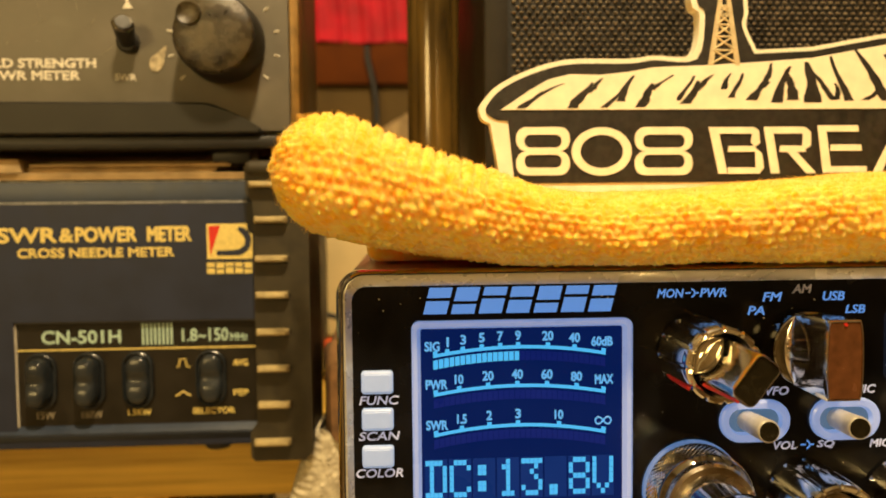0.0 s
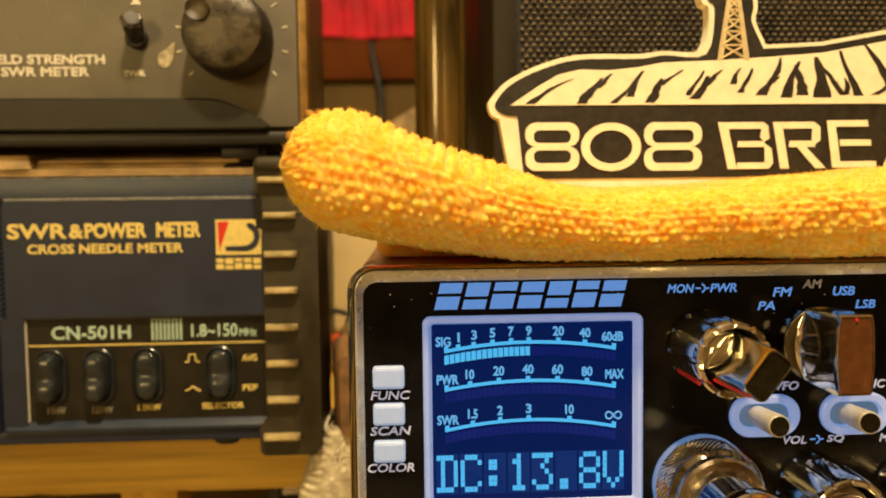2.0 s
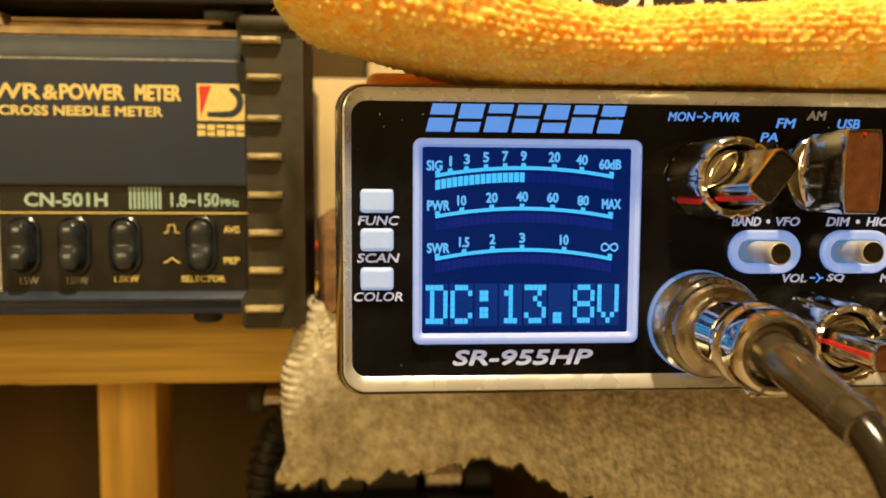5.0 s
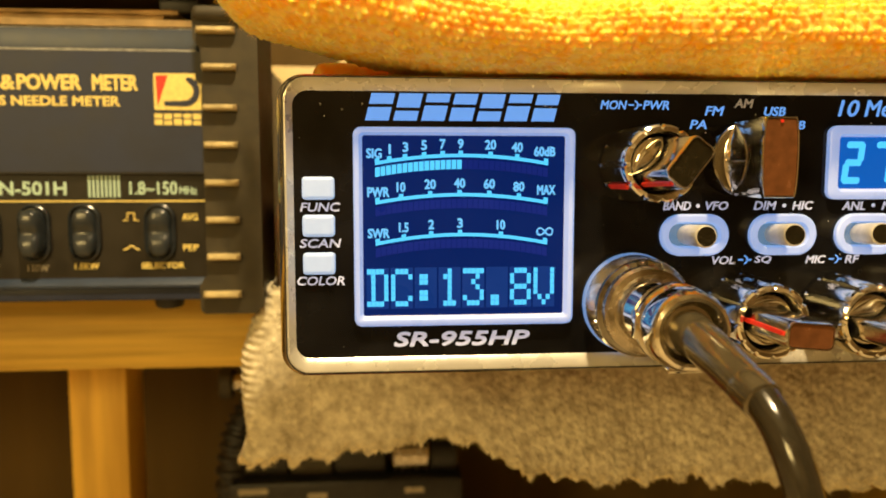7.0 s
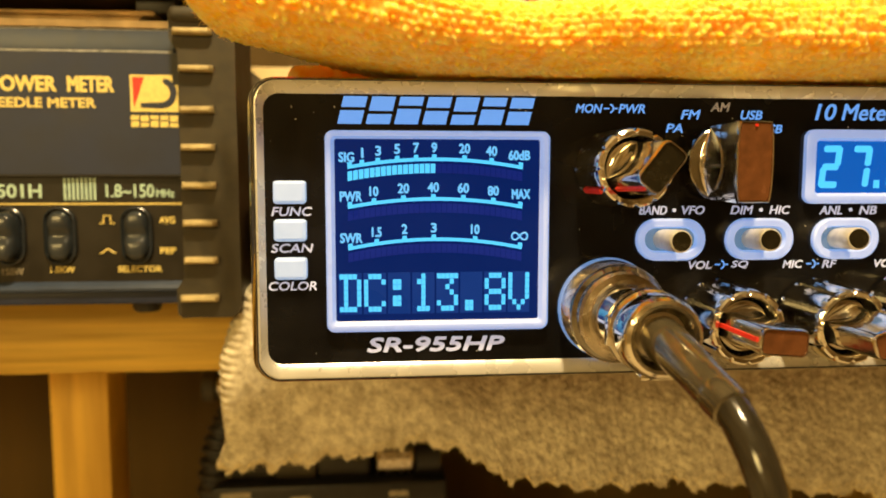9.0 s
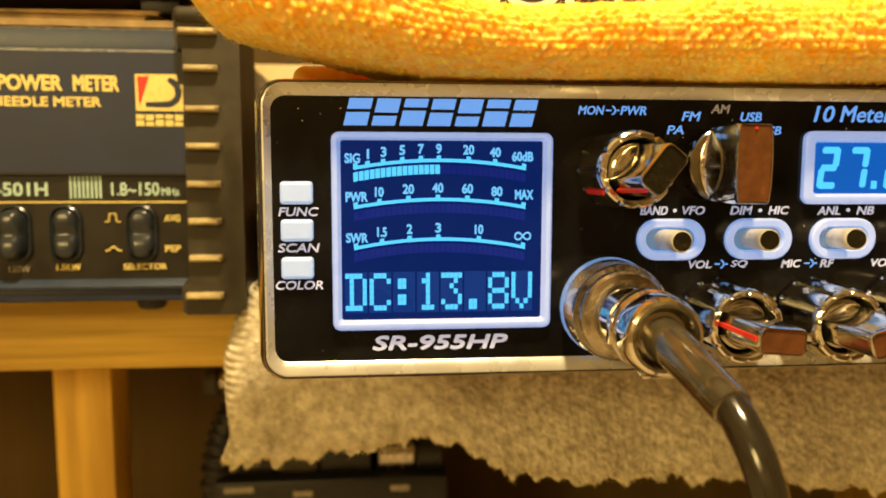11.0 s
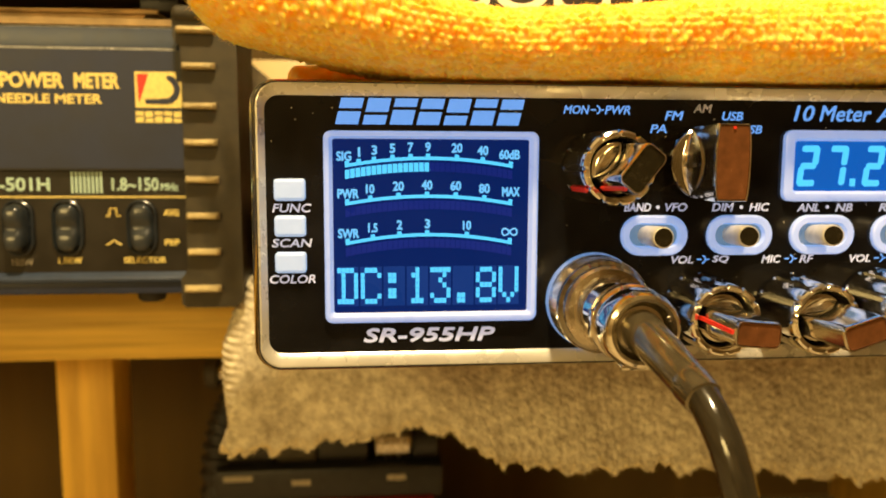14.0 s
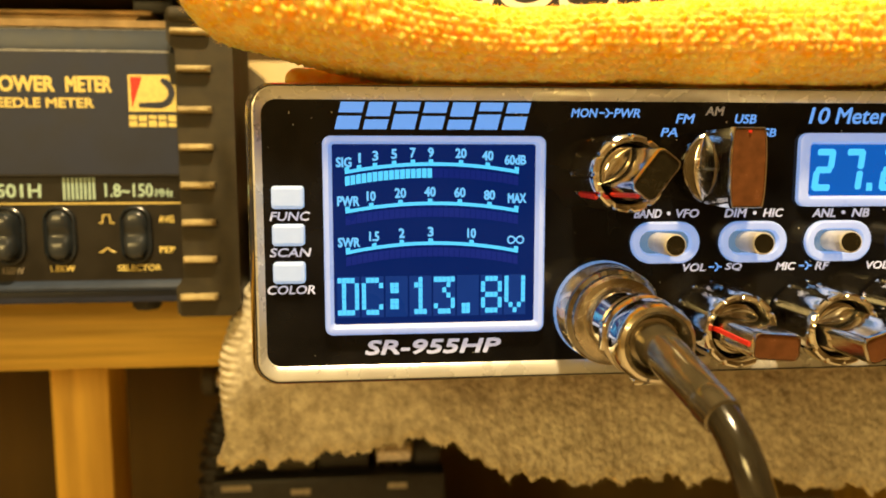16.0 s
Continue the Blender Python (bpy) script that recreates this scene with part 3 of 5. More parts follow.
def radio_set():
    r = thing("radio_transceiver", (100, 100, 0), "black mobile radio with blue lit screen, chrome knobs and silver bezel", "radio")
    outer = rrect(0, 200, 0, 60, 5.2, 8)
    part("case", loft(bmesh.new(), [at_y(rrect(0.8, 199.2, 0.6, 59.4, 4.0, 6), 5), at_y(rrect(0.8, 199.2, 0.6, 59.4, 4.0, 6), 225)]), CASE, r, "brown painted metal case", 40)
    part("rim", loft(bmesh.new(), [at_y(rrect(0.9, 199.1, 0.7, 59.3, 4.6, 8), 5.4), at_y(outer, 4.6), at_y(rrect(-0.1, 200.1, -0.1, 60.1, 5.3, 8), 1.8), at_y(rrect(0.1, 199.9, 0.05, 60.0, 5.2, 8), 0.6), at_y(rrect(0.6, 199.4, 0.35, 59.75, 5.0, 8), -0.7), at_y(rrect(1.2, 198.8, 0.75, 59.5, 4.6, 8), -1.4), at_y(rrect(1.35, 198.65, 0.9, 59.4, 4.4, 8), -1.35)], False, False), CHROME, r, "thin polished chrome rim", 50)
    part("bezel", loft(bmesh.new(), [at_y(rrect(1.25, 198.75, 0.85, 59.45, 4.5, 8), -1.1), at_y(rrect(1.5, 198.5, 1.1, 59.2, 4.3, 8), -1.5), at_y(rrect(1.9, 198.1, 1.5, 58.8, 4.0, 8), -1.55), at_y(rrect(3.0, 197.0, 3.6, 56.9, 3.0, 8), -0.1), at_y(rrect(3.3, 196.7, 3.9, 56.6, 2.8, 8), 0.2)], False, False), SILVER, r, "satin silver bezel", 50)
    part("seam", loft(bmesh.new(), [at_y(rrect(1.22, 198.78, 0.82, 59.48, 4.5, 8), -1.3), at_y(rrect(1.24, 198.76, 0.84, 59.46, 4.5, 8), -1.6), at_y(rrect(1.5, 198.5, 1.1, 59.2, 4.3, 8), -1.6), at_y(rrect(1.52, 198.48, 1.12, 59.18, 4.3, 8), -1.3)], False, False), BLACK, r, "thin dark seam between rim and bezel", 50)
    part("front_panel", prism(rrect(2.9, 197.1, 3.5, 57.0, 3.0, 8), 0.0, 4.5), BLACK_GLOSS, r, "glossy black front panel with dust specks")
    screen(r)
    word_blocks("brand_block", 17.2, 57.1, 51.1, 56.4, -0.12, 7, 0.25, BLUE_INK, r, "backlit blue slanted block of a mark")
    lettering("model_lettering", "SR-955HP", 22.6, 50.5, 5.7, 8.8, -0.15, WHITE_INK, r, 0.2, 0.02)
    button(r, 35.6, 40.1, "FUNC", 4.3, 12.2, 33.2, 35.0)
    button(r, 28.3, 32.6, "SCAN", 4.1, 12.3, 26.0, 27.8)
    button(r, 20.8, 25.1, "COLOR", 3.5, 12.9, 18.5, 20.3)
    for body, x0, x1, z0, z1, mat in (
            ("MON", 64.4, 69.9, 53.6, 55.4, BLUE_INK), ("PWR", 73.2, 78.7, 53.6, 55.4, BLUE_INK), ("PA", 83.1, 86.7, 49.8, 51.6, BLUE_INK), ("FM", 86.2, 90.3, 52.5, 54.4, BLUE_INK), ("AM", 92.4, 96.5, 54.1, 55.9, GREY_INK),
            ("USB", 98.8, 103.4, 52.5, 54.4, BLUE_INK), ("LSB", 103.6, 107.8, 49.8, 51.6, BLUE_INK), ("BAND", 78.0, 83.9, 33.2, 35.0, WHITE_INK), ("VFO", 87.0, 91.9, 33.2, 35.0, WHITE_INK), ("DIM", 97.4, 102.3, 33.2, 35.0, WHITE_INK),
            ("HIC", 105.8, 110.3, 33.2, 35.0, WHITE_INK), ("ANL", 116.7, 121.8, 33.1, 34.9, WHITE_INK), ("NB", 125.5, 129.4, 33.1, 34.9, WHITE_INK), ("RB", 135.6, 139.3, 33.1, 34.9, WHITE_INK),
            ("VOL", 88.8, 93.7, 21.9, 23.6, WHITE_INK), ("SQ", 98.0, 101.7, 21.9, 23.6, WHITE_INK), ("MIC", 109.2, 113.6, 21.9, 23.6, WHITE_INK), ("RF", 117.9, 121.1, 21.9, 23.6, WHITE_INK), ("VOL", 129.5, 134.4, 21.9, 23.6, WHITE_INK)):
        lettering("panel_lettering", body, x0, x1, z0, z1, -0.14, mat, r, 0.2, 0.012)
    for body, x0, x1 in (("10", 114.8, 119.4), ("Meter", 120.6, 132.4), ("A", 133.6, 137.4)):
        lettering("panel_lettering", body, x0, x1, 52.5, 55.9, -0.14, BLUE_INK, r, 0.2, 0.008)
    for x, z in ((71.5, 54.5), (95.8, 22.8), (115.7, 22.8), (136.6, 22.8)):
        arrow(r, x, z)
    for x in (85.4, 104.0, 123.6):
        part("dot_mark", prism(rrect(x - 0.4, x + 0.4, 33.7, 34.5, 0.39, 4), -0.15, -0.02), WHITE_INK, r)
    # frequency display
    part("display_frame", loft(bmesh.new(), [at_y(rrect(112.7, 169, 35.4, 50.6, 1.8), 0.3), at_y(rrect(112.7, 169, 35.4, 50.6, 1.8), -1.2), at_y(rrect(113.2, 168.5, 35.9, 50.1, 1.5), -1.6), at_y(rrect(114.6, 167.4, 37.0, 48.8, 1.0), -1.5), at_y(rrect(115.4, 166.7, 37.6, 48.3, 0.6), -0.3)], False, False), LIT_FRAME, r, "glowing white frame of the frequency display", 50)
    d = part("display_screen", prism(rrect(115.1, 167.0, 37.4, 48.5, 0.4), -0.25, 0.3), DISPLAY_BACK, r, "lit blue frequency display")
    seg = {"2": "abged", "7": "abc", "0": "abcdef"}
    for ch, x0 in (("2", 115.9), ("7", 122.5), ("2", 130.9)):
        z0, w, h, t = 38.6, 4.4, 8.8, 1.4
        place = {"a": (0.3, w - 0.3, h - t, h), "d": (0.3, w - 0.3, 0, t), "g": (0.4, w - 0.4, h / 2 - t / 2, h / 2 + t / 2), "f": (0, t, h / 2 + 0.2, h - 0.3), "e": (0, t, 0.3, h / 2 - 0.2), "b": (w - t, w, h / 2 + 0.2, h - 0.3), "c": (w - t, w, 0.3, h / 2 - 0.2)}
        on = bmesh.new()
        for s in seg[ch]:
            a, b, c, e = place[s]
            k = 0.35
            pts = ((a + k, c), (b - k, c), (b, c + k), (b, e - k), (b - k, e), (a + k, e), (a, e - k), (a, c + k))
            on.faces.new([on.verts.new((x0 + px + 0.10 * pz, -0.32, z0 + pz)) for px, pz in pts])
        part("digit", on, LCD_ON, d, "lit pale cyan digit")
    part("decimal_point", box(128.2, 129.5, -0.34, -0.3, 38.6, 40.3, 0), LCD_ON, d)
    stacked_knob(r, 72.1, 42.5, 52, KNOB_FACE_DARK, True, 215)
    mode_knob(r, 93.1, 43.6)
    stacked_knob(r, 94.9, 12.3, -5, KNOB_FACE, True)
    stacked_knob(r, 115.9, 12.1, 18, KNOB_FACE, False)
    stacked_knob(r, 135.6, 13.0, 30, KNOB_FACE, False)
    for x, tip in ((84.6, (83.2, -9.5, 28.5)), (103.6, (101.2, -9.5, 28.7)), (122.4, (119.4, -9.5, 28.8)), (141.2, (137.6, -9.5, 28.8))):
        toggle(r, x, 28.1, tip)
    # dust on the glossy panel
    rng = random.Random(8)
    bm = bmesh.new()
    for _ in range(70):
        x, z, s = rng.uniform(4, 140), rng.uniform(5, 56), rng.uniform(0.04, 0.11)
        if 14 < x < 60 and 9 < z < 50:
            continue
        box(x - s, x + s, -0.05, -0.01, z - s, z + s * rng.uniform(0.5, 2), 0, 1, bm)
    tagged(part("dust_specks", bm, CREAM_INK, r), kind="stuff")
    # microphone socket
    part("socket_flange", lathe([(10.3, 0.2), (10.3, -0.8), (10.0, -1.1), (8.8, -1.2)], 71.7, 14.2, 64), BLUE_RING, r, "blue lit ring round the microphone socket", 40)


radio_set()


def mic_cable():
    c = thing("microphone_cable", (71.7, -20, 14.2), "thick black microphone cable with a chrome screw plug in the radio", "cable")
    x, z = 71.7, 14.2
    k = part("knurled_ring", lathe([(9.6, -1.0), (9.9, -1.4), (9.75, -7.6), (9.3, -8.2), (8.7, -8.6), (8.2, -9.4)], x, z, 96), DARKENED_CHROME, c, "knurled nickel coupling ring", 40)
    n = 60
    for s in (1, -1):
        bm = bmesh.new()
        for i in range(n):
            a0 = 2 * math.pi * i / n
            path = [(x + (9.9 - 0.13 * q) * math.cos(a0 + s * 0.5 * q), -1.6 - 5.8 * q, z + (9.9 - 0.13 * q) * math.sin(a0 + s * 0.5 * q)) for q in (0, 0.25, 0.5, 0.75, 1)]
            t = tube(path, 0.17, 4)
            me = bpy.data.meshes.new("tmp")
            t.to_mesh(me)
            t.free()
            bm.from_mesh(me)
            bpy.data.meshes.remove(me)
        part("knurling", bm, CHROME, k, "", 40)
    part("coupling_nut", lathe([(8.3, -8.2), (8.8, -8.8), (8.8, -10.6), (8.3, -11.3), (7.2, -11.6), (6.4, -11.0)], x, z, 64), BRUSHED, c, "smooth nickel coupling nut", 35)
    part("plug_body", lathe([(6.5, -7.5), (6.5, -9.6), (6.1, -10.2), (5.8, -21.5), (5.7, -22.0)], x, z, 48), CHROME, c, "chrome plug barrel", 35)
    part("clamp_ring", lathe([(5.7, -20.2), (6.8, -20.8), (7.3, -21.8), (7.35, -24.2), (6.9, -24.9), (6.75, -25.4), (7.1, -26.0), (7.2, -26.8), (7.15, -29.0), (6.95, -30.2), (6.5, -31.0), (5.9, -31.3), (5.3, -31.0), (5.0, -30.4), (4.3, -29.4)], x, z, 48), CHROME, c, "polished chrome clamp ring", 30)
    part("clamp_flat", box(x - 3.2, x + 3.2, -29.0, -26.4, z - 7.5, z - 6.4, 0.3), CHROME, c, "", 30)
    part("clamp_flat", box(x - 7.5, x - 6.4, -24.0, -22.0, z - 2.6, z + 2.6, 0.3), CHROME, c, "", 30)
    for sx in (-1, 1):
        part("clamp_screw", lathe([(1.0, -26.6), (1.0, -30.6), (0.7, -31.0), (0.01, -31.0)], x + sx * 5.3, z + sx * 2.5, 16), CHROME, c, "", 35)
    boot = smooth_path([(x, -25.5, z), (x + 0.1, -29, z - 0.2), (x + 0.7, -35, z - 1.5), (x + 1.6, -41.5, z - 3.5), (x + 2.9, -49, z - 6.3)], 8)
    part("strain_relief", tube(boot + [(x + 2.95, -49.3, z - 6.4)], [4.3 - 1.25 * min(1.0, i / (len(boot) - 1)) ** 0.8 for i in range(len(boot))] + [2.6], 28), BOOT, c, "dark rubber strain relief", 40)
    part("relief_collar", tube([boot[-5], boot[-4], boot[-1]], [3.2, 3.3, 3.1], 28), BOOT, c, "", 40)
    line = smooth_path([(x + 2.4, -46.5, z - 5.2), (x + 2.9, -49, z - 6.3), (x + 3.6, -52.5, z - 9.2), (x + 4.6, -55.2, z - 13.6), (x + 5.8, -56.6, z - 19.5), (x + 7.4, -57, z - 30), (x + 9, -55, z - 60), (x + 9, -48, z - 110), (x + 6, -40, z - 240), (x + 4, -38, z - 500)], 8)
    part("cable", tube(line, 2.65, 20), CABLE, c, "glossy black cable", 40)


mic_cable()


# ---------------------------------------------------------------- cloths
def grid_mesh(name, P, mat, parent, label="", wrap=False, kind=""):
    """A mesh from an array of points (rows, columns, 3) in millimetres."""
    nu, nv, _ = P.shape
    me = bpy.data.meshes.new(name)
    idx = np.arange(nu * nv).reshape(nu, nv)
    nxt = np.roll(idx, -1, axis=1)
    cols = nv if wrap else nv - 1
    f = np.stack([idx[:-1, :cols], idx[1:, :cols], nxt[1:, :cols], nxt[:-1, :cols]], axis=-1).reshape(-1, 4)
    me.from_pydata((P.reshape(-1, 3) * MM).tolist(), [], f.tolist())
    me.materials.append(mat)
    me.polygons.foreach_set("use_smooth", [True] * len(me.polygons))
    ob = new(name, me)
    if parent:
        ob.parent = parent
        ob.matrix_parent_inverse = Matrix.Translation(-parent.location)
    return tagged(ob, label, kind=kind)


def hashed(a, b, k):
    v = np.sin(a * 127.1 + b * 311.7 + k * 74.7) * 43758.5453
    return v - np.floor(v)


def loops(u, v, du, dv, spread):
    """Height of a pile of jittered loops on a lattice."""
    best = np.zeros_like(u)
    iu, iv = np.floor(u / du), np.floor(v / dv)
    for a in (-1, 0, 1):
        for b in (-1, 0, 1):
            ci, cj = iu + a, iv + b
            off = 0.5 * np.mod(cj, 2)
            cx = (ci + 0.5 + off - 0.25 + 0.55 * (hashed(ci, cj, 1) - 0.5)) * du
            cy = (cj + 0.5 + 0.45 * (hashed(ci, cj, 2) - 0.5)) * dv
            h = 0.45 + 0.75 * hashed(ci, cj, 3)
            d2 = ((u - cx) / (du * spread)) ** 2 + ((v - cy) / (dv * spread)) ** 2
            best = np.maximum(best, h * np.exp(-d2 * 2.2))
    return best


def fibres(name, P, N, count, length, mat, parent, seed, label=""):
    rng = np.random.default_rng(seed)
    pick = rng.integers(0, len(P), count)
    p, n = P[pick], N[pick]
    d = n + 0.7 * rng.normal(size=(count, 3))
    d /= np.linalg.norm(d, axis=1)[:, None]
    s = np.cross(d, rng.normal(size=(count, 3)))
    s /= np.linalg.norm(s, axis=1)[:, None]
    l = (length * rng.uniform(0.4, 1.2, count))[:, None]
    bend = p + d * l * 0.55 + s * l * 0.06
    tip = p + d * l + 0.35 * l * rng.normal(size=(count, 3)) * 0.6
    V = np.concatenate([p - s * 0.035, p + s * 0.035, bend + s * 0.03, bend - s * 0.03, tip], axis=1).reshape(-1, 3)
    me = bpy.data.meshes.new(name)
    k = np.arange(count) * 5
    faces = np.stack([k, k + 1, k + 2, k + 3], axis=1).tolist() + np.stack([k + 3, k + 2, k + 4], axis=1).tolist()
    me.from_pydata((V * MM).tolist(), [], faces)
    me.materials.append(mat)
    ob = new(name, me)
    ob.parent = parent
    ob.matrix_parent_inverse = Matrix.Translation(-parent.location)
    return tagged(ob, label, kind="stuff")


def normals_of(P):
    a = np.gradient(P, axis=0)
    b = np.gradient(P, axis=1)
    n = np.cross(a, b)
    return n / (np.linalg.norm(n, axis=2)[..., None] + 1e-9)


def towel():
    t = thing("rolled_towel", (60, 6, 60), "orange terry towel rolled along the top of the radio", "towel")
    nu, nv = 560, 250
    x = np.linspace(-11.5, 185, nu)
    X, A = np.meshgrid(x, np.linspace(0, 2 * np.pi, nv, endpoint=False), indexing="ij")
    top = np.interp(x, (-12, -8, -3, 3, 12, 29, 40, 52, 80, 112, 190), (86.5, 88.6, 90.4, 90.2, 86.6, 80.0, 76.2, 74.9, 76.6, 78.8, 83.0))
    low = np.interp(x, (-12, -6, -3, 7, 16, 23, 32, 50, 190), (71.5, 68.8, 67.2, 64.8, 63.0, 61.8, 60.9, 60.3, 60.0))
    ker = np.hanning(21) / np.hanning(21).sum()
    top = np.convolve(np.pad(top, 10, mode="edge"), ker, "valid")
    low = np.convolve(np.pad(low, 10, mode="edge"), ker, "valid")
    fy = np.interp(x, (-12, 0, 30, 60, 190), (-11.0, -11.6, -12.2, -12.6, -10.5))
    by = np.interp(x, (-12, 0, 30, 60, 190), (13.0, 17.0, 25.0, 26.5, 27.0))
    e = np.clip((x + 11.5) / 7.0, 0, 1)
    end = np.sqrt(np.clip(1 - (1 - e) ** 2, 0.0, 1))
    cy, ry, cz, rz = (fy + by) / 2, (by - fy) / 2 * (0.25 + 0.75 * end), (top + low) / 2, (top - low) / 2 * (0.12 + 0.88 * end)
    c, s = np.cos(A), np.sin(A)
    p = 0.80
    wob = 1 + 0.025 * np.sin(X * 0.11 + 2 * A) + 0.02 * np.sin(X * 0.23 - 3 * A)
    Y = cy[:, None] + ry[:, None] * np.sign(c) * np.abs(c) ** p * wob
    Z = cz[:, None] + rz[:, None] * np.sign(s) * np.abs(s) ** p * wob
    P = np.stack([X, Y, Z], axis=-1)
    N = normals_of(P)
    out = (P - np.stack([X, cy[:, None] + 0 * X, cz[:, None] + 0 * X], axis=-1))
    flip = np.sign((N * out).sum(-1, keepdims=True))
    N = N * flip
    # lengthwise and roundabout distances for the pile
    arcs = np.cumsum(np.linalg.norm(np.diff(P, axis=1, append=P[:, :1]), axis=2), axis=1)
    V = arcs[nu // 2][None, :] + 0 * X
    H = loops(X, V, 1.75, 1.45, 0.62)
    H2 = loops(X + 40, V + 13, 1.0, 0.9, 0.6)
    ribs = np.minimum(1, 1.1 * (1 + np.cos(2 * np.pi * (X - 0.15 * (Z - 80)) / 2.6)))
    upper = np.clip((s - 0.15) / 0.35, 0, 1) * np.clip((42 - X) / 16, 0, 1) * np.clip((X + 8) / 5, 0, 1)
    flat = np.clip((s - 0.55) / 0.3, 0, 1) * np.clip((X - 30) / 20, 0, 1)
    under = np.clip((-s - 0.35) / 0.3, 0, 1)
    loop_amt = (1 - upper) * (1 - 0.75 * flat) * (1 - 0.3 * under)
    D = 1.1 * H * loop_amt + 0.30 * H2 + upper * (0.75 * ribs ** 0.8 + 0.25 * H) - 0.45
    P2 = P + N * D[..., None]
    P2[..., 2] = np.where(X > 8, np.maximum(P2[..., 2], 60.2), P2[..., 2])
    body = grid_mesh("towel_roll", P2, TOWEL, t, "", wrap=True)
    keep = ((Y < 16) & (s > -0.25)).reshape(-1)
    fibres("terry_nap", P2.reshape(-1, 3)[keep], N.reshape(-1, 3)[keep], 26000, 0.7, FIBRE, t, 3, "fine orange pile")
    tip = (X < -4).reshape(-1)
    fibres("end_fringe", P2.reshape(-1, 3)[tip], N.reshape(-1, 3)[tip], 1100, 1.2, FIBRE, t, 4, "loose fuzzy fibres")
    # two amber prongs added at the end for blurred amber glimmers
    for path in (((-7, 22, 81), (-10.5, 28, 84.5), (-13.5, 33, 87), (-16.5, 36, 90)), ((-6, 24, 83), (-8, 30, 88), (-9.0, 35, 92), (-12.0, 38, 95.5))):
        part("amber_prong", tube(smooth_path(path, 5), [1.5 + 0.3 * math.sin(0.9 * i) for i in range(14)] + [1.0, 0.3], 10), AMBER_PRONG, t, "frayed amber prong standing for a blurred glimmer", 60)
    # closed end of the roll
    bm = bmesh.new()
    ring = [bm.verts.new(tuple(q)) for q in P2[0]]
    mid = bm.verts.new(tuple(P2[0].mean(0) + np.array((-0.6, 0, 0))))
    for i in range(nv):
        bm.faces.new((ring[i], ring[(i + 1) % nv], mid))
    part("towel_end", bm, TOWEL, t, "", 80)
    # folded layer that lies flat behind the roll
    part("flat_fold", box(5, 190, 24, 200, 60.1, 66, 2.8, 4), TOWEL, t, "flat folded part of the towel", 60)


towel()


